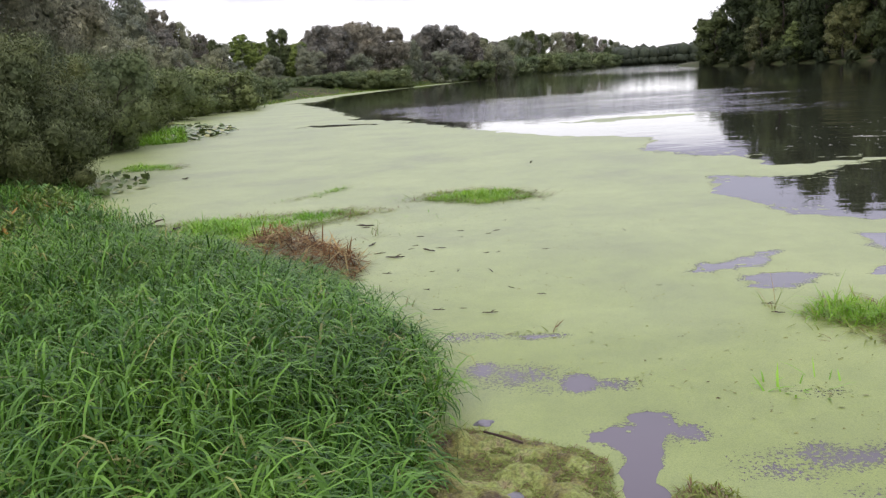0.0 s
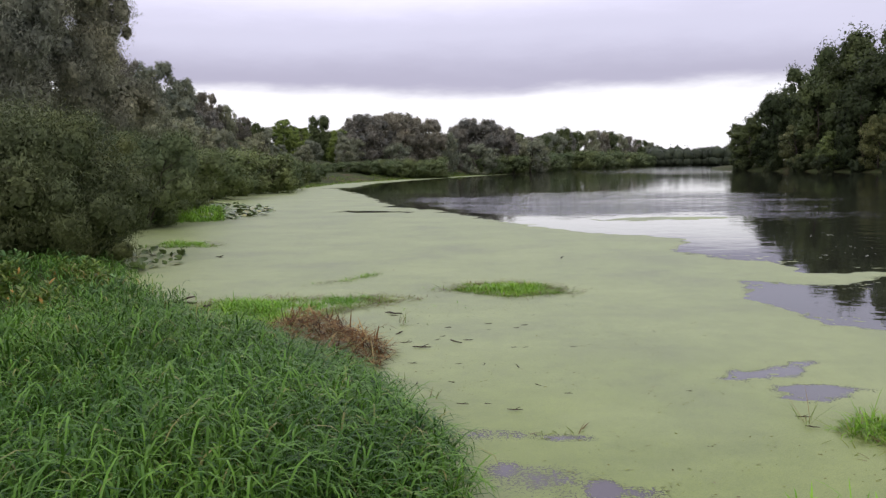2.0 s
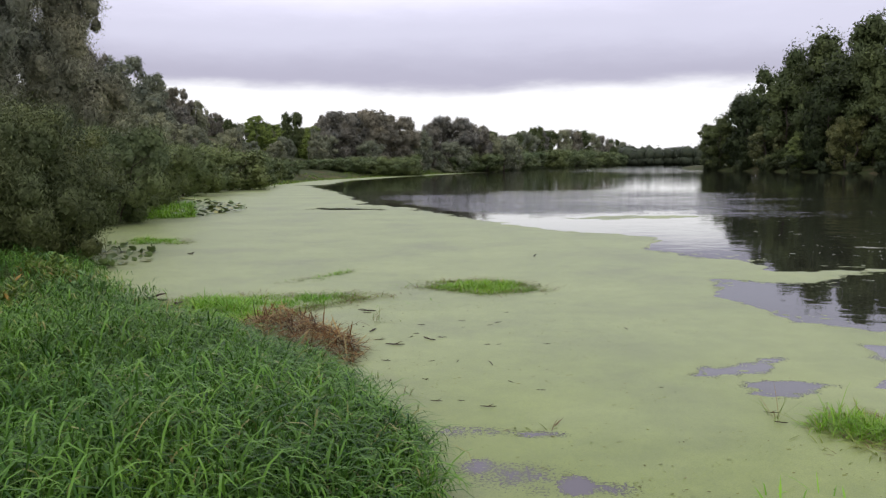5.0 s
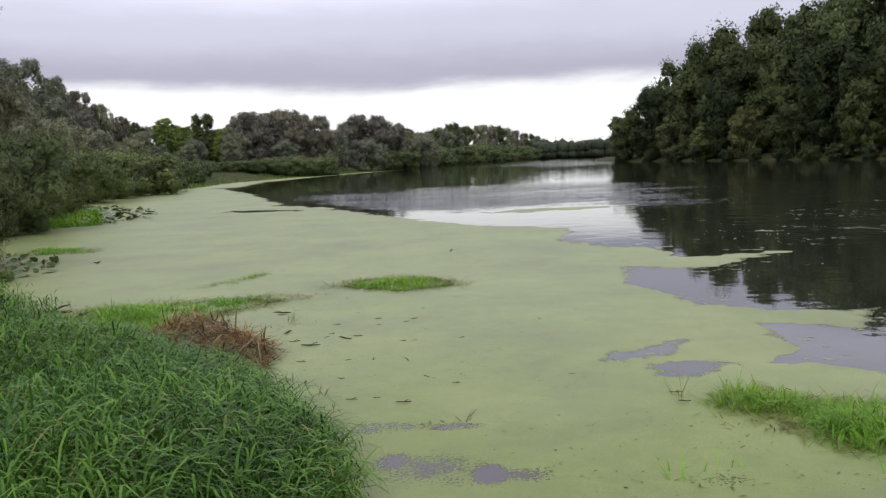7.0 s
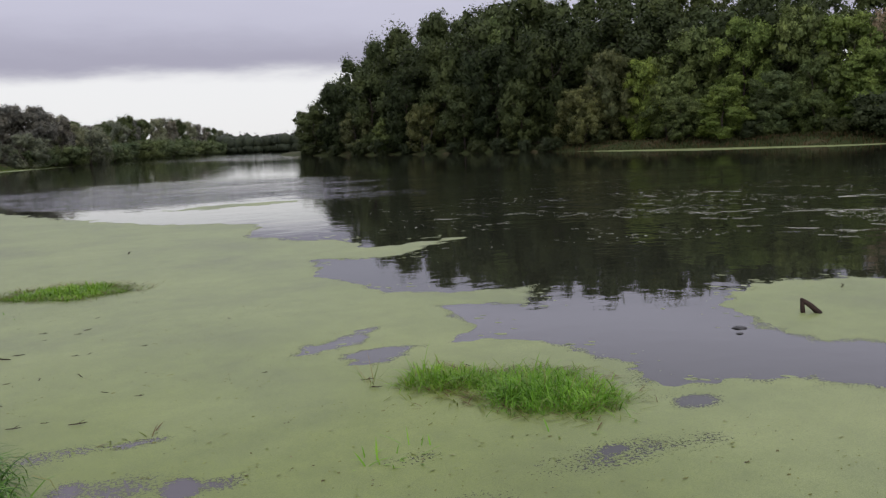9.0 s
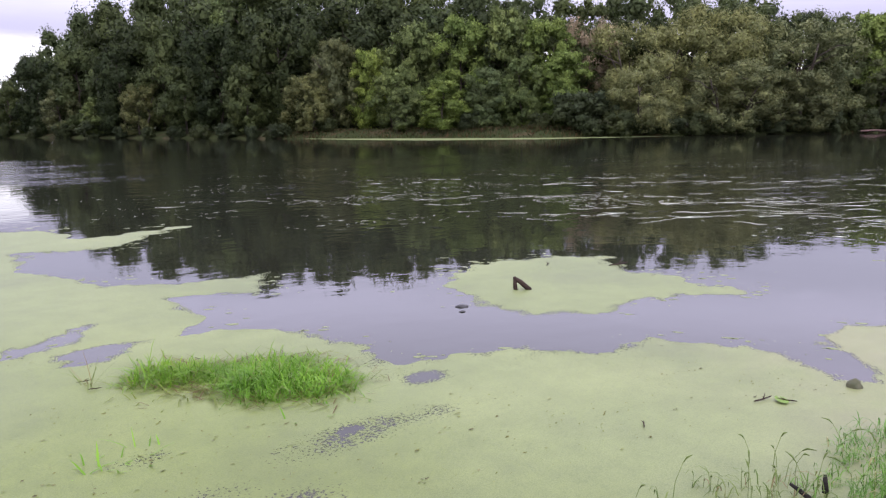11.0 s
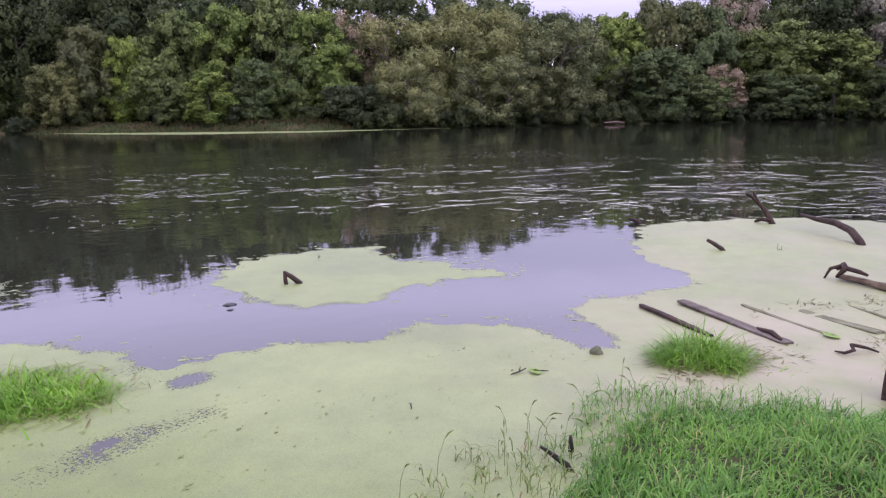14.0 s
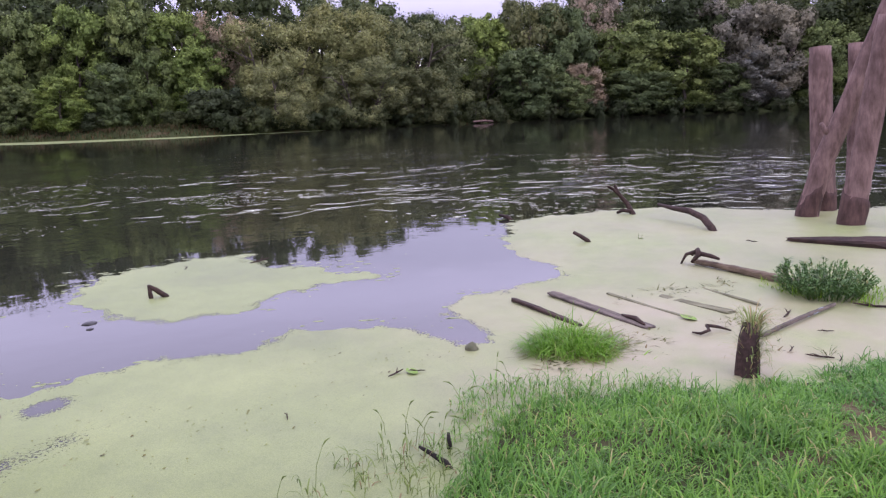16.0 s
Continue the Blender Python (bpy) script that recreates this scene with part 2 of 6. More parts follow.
def duckweed_material():
    """A film of tiny leaves, broken open to the water where it is thin."""
    k = Mat("duckweed_film", (0.32, 0.38, 0.14), 0.5, 0.42)
    co = k.coord()
    vor = k.node("ShaderNodeTexVoronoi", Scale=150.0)
    k.link(co, vor.inputs["Vector"])
    leaf = k.ramp(vor.outputs["Distance"], [(0.0, (1.1, 1.1, 1.05)), (0.8, (0.72, 0.75, 0.7))])
    big = k.ramp(k.noise(0.5, 5.0, 0.6), [(0.28, (0.198, 0.226, 0.108)), (0.5, (0.250, 0.288, 0.120)), (0.72, (0.302, 0.338, 0.142))])
    mid = k.ramp(k.noise(4.0, 5.0, 0.65), [(0.32, (0.94, 0.95, 0.93)), (0.65, (1.03, 1.03, 1.02))])
    silt = k.node("ShaderNodeAttribute")
    silt.attribute_name = "silt"
    c = k.mix(1.0, k.mix(1.0, big, mid, "MULTIPLY"), leaf, "MULTIPLY")
    pale = k.mix(1.0, (0.31, 0.278, 0.18), mid, "MULTIPLY")
    # the near film is multiplied to a darker, yellower green
    near_green = k.node("ShaderNodeAttribute")
    near_green.attribute_name = "near_green"
    green = k.mix(1.0, c, (0.84, 0.88, 0.58), "MULTIPLY")
    k.color(k.mix(silt.outputs["Fac"], k.mix(near_green.outputs["Fac"], c, green), pale))
    k.bump(vor.outputs["Distance"], 0.3, 0.002)
    thin = k.node("ShaderNodeAttribute")
    thin.attribute_name = "thin"
    speck = k.noise(48.0, 6.0, 0.72)
    clot = k.noise(5.0, 3.0, 0.6)
    torn = k.math("ADD", k.math("MULTIPLY_ADD", thin.outputs["Fac"], 0.30, speck), k.math("MULTIPLY", k.math("MULTIPLY", clot, thin.outputs["Fac"]), 0.22))
    open_ = k.math("GREATER_THAN", torn, 0.765)
    clear = k.node("ShaderNodeBsdfTransparent")
    mixs = k.node("ShaderNodeMixShader")
    k.link(open_, mixs.inputs[0])
    k.link(k.b.outputs[0], mixs.inputs[1])
    k.link(clear.outputs[0], mixs.inputs[2])
    k.link(mixs.outputs[0], k.t.nodes["Material Output"].inputs[0])
    return k.m


M_GROUND, M_WATER, M_DUCK = ground_material(), water_material(), duckweed_material()


def plain(name, a, b, scale=20.0, rough=0.7, spec=0.3):
    k = Mat(name, a, rough, spec)
    k.color(k.ramp(k.noise(scale, 4.0), [(0.3, a), (0.7, b)]))
    k.bump(k.noise(scale * 2, 4.0), 0.4, 0.004)
    return k.m


def mud_material():
    """Mud overgrown with algae: green skin, brown humps, pinkish dried scraps."""
    k = Mat("mud_with_algae", (0.15, 0.15, 0.05), 0.65, 0.25)
    skin = k.ramp(k.noise(5.0, 5.0, 0.65), [(0.34, (0.07, 0.048, 0.028)), (0.45, (0.17, 0.16, 0.05)), (0.56, (0.21, 0.25, 0.07)), (0.68, (0.26, 0.2, 0.12))])
    crumb = k.noise(60.0, 4.0, 0.7)
    k.color(k.mix(1.0, skin, k.ramp(crumb, [(0.32, (0.45, 0.45, 0.45)), (0.62, (1.2, 1.2, 1.15))]), "MULTIPLY"))
    k.bump(crumb, 0.9, 0.012)
    return k.m


# pale colour shared by real flecks and painted ripple glints
M_FLECK_GLINT = plain("flecks_and_glints", (0.5, 0.52, 0.38), (0.78, 0.8, 0.66), 3.0)
M_PAD = plain("lily_pad_green", (0.08, 0.125, 0.035), (0.17, 0.23, 0.08), 6.0, 0.35, 0.5)
M_LEAFGREEN = plain("broad_leaf_green", (0.14, 0.24, 0.04), (0.22, 0.33, 0.07), 8.0, 0.6, 0.25)
M_PADYELLOW = plain("lily_pad_yellowed", (0.22, 0.23, 0.07), (0.30, 0.29, 0.10), 6.0, 0.4, 0.5)
M_STONE = plain("stone_mossy", (0.07, 0.08, 0.04), (0.15, 0.14, 0.09), 14.0)
M_MUD = mud_material()
M_BLUE = plain("faded_blue_paint", (0.25, 0.32, 0.42), (0.4, 0.45, 0.5), 30.0)

# ---- helpers of the scene ----
RNG = np.random.default_rng(7)


def mesh_of(name, verts, faces, materials=(), smooth=False, slots=None):
    me = bpy.data.meshes.new(name)
    verts = np.asarray(verts, dtype=np.float32)
    if isinstance(faces, np.ndarray):
        n, k = faces.shape
        me.vertices.add(len(verts))
        me.vertices.foreach_set("co", verts.ravel())
        me.loops.add(n * k)
        me.loops.foreach_set("vertex_index", faces.astype(np.int32).ravel())
        me.polygons.add(n)
        me.polygons.foreach_set("loop_start", np.arange(0, n * k, k, dtype=np.int32))
        me.update(calc_edges=True)
    else:
        me.from_pydata(verts.tolist(), [], faces)
    if smooth:
        me.polygons.foreach_set("use_smooth", np.ones(len(me.polygons), dtype=bool))
    if slots is not None:
        for m in materials:
            me.materials.append(m)
        me.polygons.foreach_set("material_index", np.asarray(slots, dtype=np.int32))
    else:
        for m in materials:
            me.materials.append(m)
    me.validate()
    return me


def part(name, me, parent=None, label=""):
    ob = new(name, me)
    if parent:
        ob.parent = parent
    return tagged(ob, label)


def root(name, label, category, group="", kind=""):
    return tagged(new(name), label, category, group, kind)


def vnoise(x, y, scale, seed=0):
    """Smooth value noise from 0 to 1."""
    x, y = np.asarray(x, float) / scale + 1000.0, np.asarray(y, float) / scale + 1000.0
    xi, yi = np.floor(x).astype(np.int64), np.floor(y).astype(np.int64)
    u, v = x - xi, y - yi
    u, v = u * u * (3 - 2 * u), v * v * (3 - 2 * v)

    def h(a, b):
        n = (a * 374761393 + b * 668265263 + seed * 974711) & 0x7FFFFFFF
        n = ((n ^ (n >> 13)) * 1274126177) & 0x7FFFFFFF
        return ((n ^ (n >> 16)) & 0xFFFF) / 65535.0

    return (h(xi, yi) * (1 - u) + h(xi + 1, yi) * u) * (1 - v) + (h(xi, yi + 1) * (1 - u) + h(xi + 1, yi + 1) * u) * v


def fbm(x, y, scale, seed=0, octaves=3):
    s, a, tot = 0.0, 1.0, 0.0
    for o in range(octaves):
        s, tot = s + a * (vnoise(x, y, scale / 2 ** o, seed + o) - 0.5), tot + a
        a *= 0.55
    return 2 * s / tot


def inside(poly, x, y):
    """Signed distance to a closed outline, positive inside."""
    p = np.asarray(poly, float)
    q = np.roll(p, -1, axis=0)
    best, odd = np.full(np.shape(x), 1e18), np.zeros(np.shape(x), bool)
    for (ax, ay), (bx, by) in zip(p, q):
        dx, dy = bx - ax, by - ay
        k = np.clip(((x - ax) * dx + (y - ay) * dy) / (dx * dx + dy * dy), 0, 1)
        best = np.minimum(best, (x - ax - k * dx) ** 2 + (y - ay - k * dy) ** 2)
        if ay != by:
            odd ^= ((ay > y) != (by > y)) & (x < (bx - ax) * (y - ay) / (by - ay) + ax)
    return np.where(odd, 1, -1) * np.sqrt(best)


def smooth(a, b, x):
    k = np.clip((x - a) / (b - a), 0, 1)
    return k * k * (3 - 2 * k)


def blades(base, azim, length, width, lean, bend, segs=4):
    """Many grass blades at once: vertices and quads."""
    n = len(base)
    d = np.stack([np.cos(azim), np.sin(azim), np.zeros(n)], 1)
    side = np.stack([-np.sin(azim), np.cos(azim), np.zeros(n)], 1)
    p, rows = base.astype(float).copy(), []
    for i in range(segs + 1):
        s = i / segs
        w = width * (0.55 + 0.9 * s) * (1 - s ** 2.2) + 0.0006
        rows += [p - side * (w / 2)[:, None], p + side * (w / 2)[:, None]]
        a = lean + bend * (s + 0.5 / segs) ** 1.3
        p = p + (d * np.sin(a)[:, None] + np.array([0, 0, 1.0]) * np.cos(a)[:, None]) * (length / segs)[:, None]
    v = np.stack(rows, 1)
    k = 2 * (segs + 1)
    f = np.array([[2 * i, 2 * i + 1, 2 * i + 3, 2 * i + 2] for i in range(segs)])
    faces = (np.arange(n) * k)[:, None, None] + f[None]
    return v.reshape(-1, 3), faces.reshape(-1, 4)


def tube(path, radii, sides=10, rough=0.0, seed=0):
    """A limb along a path of points, with closed ends."""
    rng = np.random.default_rng(seed)
    path = [Vector(p) for p in path]
    v, f = [], []
    for i, (p, r) in enumerate(zip(path, radii)):
        t = (path[min(i + 1, len(path) - 1)] - path[max(i - 1, 0)]).normalized()
        a = t.orthogonal().normalized() if i == 0 else (a - t * a.dot(t)).normalized()
        b = t.cross(a)
        for s in range(sides):
            an = 2 * math.pi * s / sides
            k = r * (1 + rough * rng.uniform(-1, 1))
            v.append(p + a * (math.cos(an) * k) + b * (math.sin(an) * k))
    for i in range(len(path) - 1):
        for s in range(sides):
            n = (s + 1) % sides
            f.append((i * sides + s, i * sides + n, (i + 1) * sides + n, (i + 1) * sides + s))
    f += [tuple(range(sides))[::-1], tuple((len(path) - 1) * sides + s for s in range(sides))]
    return [tuple(q) for q in v], f


def join(parts):
    v, f = [], []
    for pv, pf in parts:
        k = len(v)
        v += list(pv)
        f += [tuple(i + k for i in q) for q in pf]
    return v, f


def bent(a, b, n, wobble, seed):
    """Points from a to b that wander a little."""
    rng = np.random.default_rng(seed)
    a, b = np.asarray(a, float), np.asarray(b, float)
    out = []
    for i in range(n):
        s = i / (n - 1)
        out.append(tuple(a + (b - a) * s + rng.normal(0, wobble, 3) * math.sin(math.pi * s)))
    return out


# ---- the plan: shores ----
SHORE_LEFT = [(-0.35, 3.0), (-0.2, 3.9), (-0.3, 4.5), (-0.5, 5.2), (-1.1, 6.5), (-2.0, 7.6), (-2.7, 8.3), (-3.8, 9.5), (-5.3, 11.6),
              (-6.6, 13.6), (-8.7, 18.7), (-9.8, 22.0), (-10.9, 27.3), (-16.6, 46.4), (-18.2, 54.0), (-16.5, 72.0), (-16.2, 91.0),
              (-11.6, 117.0), (8.0, 195.0), (37.0, 329.0), (80.0, 480.0), (150.0, 690.0)]
SHORE_RIGHT = [(205.0, 690.0), (150.0, 470.0), (95.0, 330.0), (61.0, 215.0), (59.0, 190.0), (62.0, 140.0), (66.0, 92.0), (77.0, 58.0),
               (93.0, 46.0), (115.0, 31.0), (147.0, 0.0), (168.0, -50.0), (190.0, -150.0)]
SHORE_NEAR = [(60.0, -150.0), (25.0, -60.0), (12.0, -20.0), (8.5, -7.0), (6.9, -3.0), (5.9, -1.4), (5.3, -0.7), (4.9, -0.2), (4.7, 0.4),
              (4.6, 0.9), (4.0, 1.0), (3.5, 1.0), (2.9, 1.15), (2.2, 1.5), (1.4, 2.2), (0.8, 2.8), (0.4, 3.15), (0.0, 3.1)]
RIVER = SHORE_LEFT + SHORE_RIGHT + SHORE_NEAR


def ground_height(x, y):
    """Height of the ground: river bed, banks and the wooded hills behind them."""
    d = -inside(RIVER, x, y)
    far = smooth(12, 40, np.hypot(x, y))
    near = np.where(d < 0, np.maximum(d * 0.5, -0.9), 0.16 * smooth(-0.05, 0.9, d))
    bank = np.where(d < 0, np.maximum(d * 0.4, -1.2), 1.1 * smooth(0, 5, d) + 0.5 * smooth(5, 25, d))
    z = near * (1 - far) + bank * far
    z = z + 9.0 * np.exp(-(((x + 62) / 34) ** 2 + ((y - 108) / 40) ** 2)) * smooth(2, 25, d)
    z = z + 7.0 * smooth(20, 70, d) * smooth(40, 70, x) * smooth(330, 200, y)
    z = z + np.where(d > 0, 0.06 * fbm(x, y, 0.8, 5) * smooth(0, 0.6, d), 0.0)
    return z


def polar(r0, r1, ratio, a0, a1, step):
    """A grid of points in rings round the place where one stands, azimuth from +y towards +x."""
    nr = int(math.log(r1 / r0) / math.log(ratio)) + 1
    r = r0 * ratio ** np.arange(nr + 1)
    a = np.radians(np.arange(a0, a1 + step / 2, step))
    rr, aa = np.meshgrid(r, a, indexing="ij")
    return rr * np.sin(aa), rr * np.cos(aa)


def grid_faces(n, m, wrap=False):
    i, j = np.meshgrid(np.arange(n - 1), np.arange(m if wrap else m - 1), indexing="ij")
    k = (j + 1) % m
    return np.stack([i * m + j, i * m + k, (i + 1) * m + k, (i + 1) * m + j], -1).reshape(-1, 4)


# ---- ground and water ----
gx, gy = polar(0.25, 4200, 1.055, 0, 358.5, 1.5)
gz = ground_height(gx, gy)
gv = np.stack([gx, gy, gz], -1).reshape(-1, 3)
gf = grid_faces(*gx.shape, wrap=True)
gv = np.vstack([gv, [[0, 0, float(ground_height(np.array([0.0]), np.array([0.0]))[0])]]])
ground = part("ground", mesh_of("ground", gv, [tuple(q) for q in gf[:, ::-1].tolist()] + [(len(gv) - 1, j, (j + 1) % 240)[::-1] for j in range(240)], [M_GROUND], True))
tagged(ground, "earth and turf river banks with wooded slopes", "ground", kind="structure")

# The duckweed: its outline, the open channels in it and its islands
MAT = [(-22.0, 54.0), (-18.0, 72.0), (-12.5, 70.0), (-3.7, 36.0), (-0.9, 30.1), (0.8, 25.7), (2.4, 21.9), (4.6, 19.0), (4.0, 16.4), (4.6, 14.8),
       (5.2, 14.4), (5.1, 13.1), (6.9, 12.95), (5.2, 11.7), (3.9, 12.0), (3.45, 10.4), (3.67, 8.75), (4.3, 8.4), (5.3, 7.95), (4.7, 7.25),
       (3.85, 7.75), (3.75, 6.65), (3.1, 6.15), (3.67, 6.1), (3.9, 5.36), (4.0, 4.75), (3.92, 4.2), (4.3, 4.05), (4.86, 3.72),
       (5.1, 3.27), (5.68, 3.1), (6.07, 2.46), (5.9, 2.0), (5.62, 1.66), (5.85, 1.42), (6.25, 1.95), (6.62, 2.14), (7.19, 2.05)]
MAT += [(7.5, 1.73), (8.25, 1.31), (9.86, 2.3), (11.8, 2.86), (12.8, 2.45), (14.0, 0.83), (13.9, -1.4), (15.5, -4.5), (14.0, -12.0), (11.0, -12.0), (4.0, -1.5),
        (0.0, 1.0), (-6.0, 8.0), (-14.0, 25.0)]
ISLAND = [(6.1, 5.85), (7.2, 6.28), (8.6, 6.1), (8.95, 5.5), (8.2, 5.0), (8.25, 4.2), (7.9, 3.1), (7.3, 3.7), (6.35, 3.95), (5.65, 4.4), (5.75, 5.1)]
HOLES = [[(1.95, 6.55), (2.33, 6.80), (2.69, 7.15), (3.05, 7.12), (2.45, 6.62)], [(2.2, 6.2), (2.55, 6.4), (3.15, 6.2), (2.75, 6.1), (2.35, 5.95)],
                  [(0.51, 3.64), (0.62, 3.6), (0.74, 3.67), (0.79, 3.74), (0.95, 3.74), (0.99, 3.65), (0.93, 3.53), (0.83, 3.44), (0.79, 3.3), (0.73, 3.13), (0.72, 2.5), (0.5, 2.5), (0.56, 3.0), (0.6, 3.14), (0.56, 3.22), (0.65, 3.32), (0.65, 3.43), (0.56, 3.53)],
         [(-1.9, 35.2), (-0.4, 35.6), (-0.6, 36.6), (-1.8, 36.2)], [(-5.4, 31.6), (-3.0, 31.4), (-3.4, 32.4), (-5.2, 32.5)]]
SHORE_STRIP = [(67.5, 92.0), (63.5, 76.0), (63.0, 62.0), (71.0, 53.0), (90.0, 46.0), (96.0, 46.0), (79.0, 60.0), (69.0, 93.0)]
SHORE_MARGIN = [(-17.0, 70.0), (-16.8, 93.0), (-12.6, 118.0), (-7.6, 140.0), (8.2, 197.0), (9.5, 180.0), (0.5, 148.0), (-5.5, 124.0), (-9.2, 104.0), (-11.4, 92.0), (-11.6, 72.0)]
STREAK = [(3.9, 25.6), (5.9, 26.6), (7.8, 26.5), (6.4, 25.7)]
# thin places: x, y, radius along x, along y, strength
THIN = [(0.58, 4.25, 0.12, 0.15, 1.5), (0.3, 4.37, 0.36, 0.32, 0.78), (0.0, 5.14, 0.38, 0.15, 0.8), (0.48, 5.08, 0.28, 0.09, 0.74), (0.8, 4.2, 0.22, 0.13, 0.72), (0.05, 4.53, 0.16, 0.2, 0.9), (2.82, 3.45, 0.13, 0.07, 1.4), (3.8, 3.8, 0.2, 0.14, 1.35), (1.55, 3.25, 0.5, 0.2, 0.8), (2.0, 2.95, 0.4, 0.2, 0.8), (4.1, 4.35, 0.6, 0.25, 0.7), (3.2, 3.3, 0.5, 0.2, 0.6),
        (2.8, 3.4, 0.65, 0.24, 0.68), (1.82, 3.95, 0.28, 0.15, 0.5), (1.3, 3.2, 0.38, 0.2, 0.72), (1.0, 3.55, 0.16, 0.14, 0.8), (1.85, 4.0, 0.32, 0.12, 0.4), (1.55, 2.9, 0.25, 0.2, 0.6), (4.4, 4.1, 0.9, 0.3, 0.5), (5.3, 3.2, 0.6, 0.3, 0.45),
        (5.0, 3.6, 0.8, 0.3, 0.45), (3.7, 4.0, 0.4, 0.3, 0.4), (-4.6, 10.4, 0.7, 0.4, 0.3), (7.9, 5.6, 0.5, 0.4, 0.4)]


def cover(x, y):
    """How far inside the duckweed a place lies, in metres."""
    r = np.hypot(x, y)
    f = inside(MAT, x, y)
    for h in HOLES:
        f = np.minimum(f, 0.03 - inside(h, x, y))
    for h in (ISLAND, STREAK, SHORE_STRIP, SHORE_MARGIN):
        f = np.maximum(f, inside(h, x, y))
    amp = np.clip(0.03 * r, 0.13, 0.9)
    return f + amp * fbm(x, y, np.where(r < 7, 0.28, 0.5), 3, 4) * 0.9 + amp * 0.8 * fbm(x, y, 1.9, 9, 3) + amp * 0.45 * fbm(x, y, 0.13, 15, 2)


def film(name, x, y, f, z, material):
    """The part of a grid where f is positive, cut along the line where f is nought."""
    n, m = x.shape
    P = np.stack([x, y, np.full(x.shape, z)], -1).reshape(-1, 3)
    F = f.ravel()
    q = grid_faces(n, m)
    c = (F[q] > 0).sum(1)
    faces = q[c == 4][:, ::-1].tolist()
    extra, seen = [], {}
    for cell in q[(c > 0) & (c < 4)]:
        loop = []
        for a, b in zip(cell, np.roll(cell, -1)):
            if F[a] > 0:
                loop.append(int(a))
            if (F[a] > 0) != (F[b] > 0):
                key = (min(a, b), max(a, b))
                if key not in seen:
                    s = F[a] / (F[a] - F[b])
                    seen[key] = len(P) + len(extra)
                    extra.append(P[a] + (P[b] - P[a]) * s)
                loop.append(seen[key])
        if len(loop) > 2:
            faces.append(loop[::-1])
    V = np.vstack([P, np.array(extra)]) if extra else P
    used = np.zeros(len(V), bool)
    for fc in faces:
        used[fc] = True
    index = np.cumsum(used) - 1
    return mesh_of(name, V[used], [tuple(index[fc].tolist()) for fc in faces], [material]), V[used]


dx, dy = polar(2.2, 200, 1.011, -60, 128, 0.24)
duck_mesh, dv = film("duckweed", dx, dy, cover(dx, dy), 0.0008, M_DUCK)
thin = np.zeros(len(dv))
for tx, ty, sx, sy, k in THIN:
    thin = np.maximum(thin, k * np.exp(-(((dv[:, 0] - tx) / sx) ** 2 + ((dv[:, 1] - ty) / sy) ** 2)))
thin = thin * (0.62 + 0.5 * vnoise(dv[:, 0], dv[:, 1], 0.17, 47) + 0.3 * vnoise(dv[:, 0], dv[:, 1], 0.06, 48))
rim = cover(dv[:, 0], dv[:, 1]) / np.clip(0.022 * np.hypot(dv[:, 0], dv[:, 1]), 0.06, 0.5)
thin = np.maximum(thin, 0.62 * (1 - smooth(0.0, 1.0, rim)) * (0.5 + vnoise(dv[:, 0], dv[:, 1], 0.7, 44)))
duck_mesh.attributes.new("thin", "FLOAT", "POINT").data.foreach_set("value", thin.astype(np.float32))
silt = np.maximum(smooth(3.4, 5.5, dv[:, 0]) * smooth(2.2, 0.2, dv[:, 1]) * smooth(9.5, 6.0, dv[:, 0]), 0.45 * smooth(4.0, 6.5, dv[:, 0]) * smooth(4.0, 1.5, dv[:, 1])) * np.clip(0.62 + 0.9 * fbm(dv[:, 0], dv[:, 1], 0.9, 21) + 0.5 * fbm(dv[:, 0], dv[:, 1], 0.22, 23), 0, 1.1)
duck_mesh.attributes.new("silt", "FLOAT", "POINT").data.foreach_set("value", np.clip(silt, 0, 1).astype(np.float32))
# strongest within 4 m and left of x = 2, patchy
near_green = smooth(9.0, 4.0, np.hypot(dv[:, 0], dv[:, 1])) * smooth(4.0, 2.0, dv[:, 0]) * np.clip(0.9 + 0.8 * fbm(dv[:, 0], dv[:, 1], 1.2, 27), 0, 1)
duck_mesh.attributes.new("near_green", "FLOAT", "POINT").data.foreach_set("value", near_green.astype(np.float32))
tagged(part("duckweed", duck_mesh), "pale green duckweed film floating on the calm river", "duckweed", kind="stuff")

wx, wy = polar(0.6, 1400, 1.05, 0, 358, 2.0)
wv = np.stack([wx, wy, np.zeros(wx.shape)], -1).reshape(-1, 3)
wf = cover(wv[:, 0], wv[:, 1])
water_mesh = mesh_of("water", wv, grid_faces(*wx.shape, wrap=True)[:, ::-1], [M_WATER])
wr = np.hypot(wv[:, 0], wv[:, 1])
# a breeze ruffles a band across the river, the current the reach by the forest, and wind the far upstream end
wa = np.degrees(np.arctan2(wv[:, 0], wv[:, 1]))
chop = smooth(0.6, 3.0, -wf) * (0.12 + 3.2 * smooth(25, 31, wr) * smooth(56, 38, wr) * smooth(33, 16, wa)
                                + 1.25 * smooth(11, 20, wr) * smooth(50, 38, wr) * smooth(22, 34, wa) + 1.2 * smooth(120, 200, wr) * smooth(20, 14, wa))
water_mesh.attributes.new("chop", "FLOAT", "POINT").data.foreach_set("value", chop.astype(np.float32))
# rises from 2.2 m to 0.3 m off the shore, on the near reach only
inshore = smooth(2.2, 0.3, inside(RIVER, wv[:, 0], wv[:, 1])) * smooth(30, 12, np.hypot(wv[:, 0], wv[:, 1]))
water_mesh.attributes.new("inshore", "FLOAT", "POINT").data.foreach_set("value", inshore.astype(np.float32))
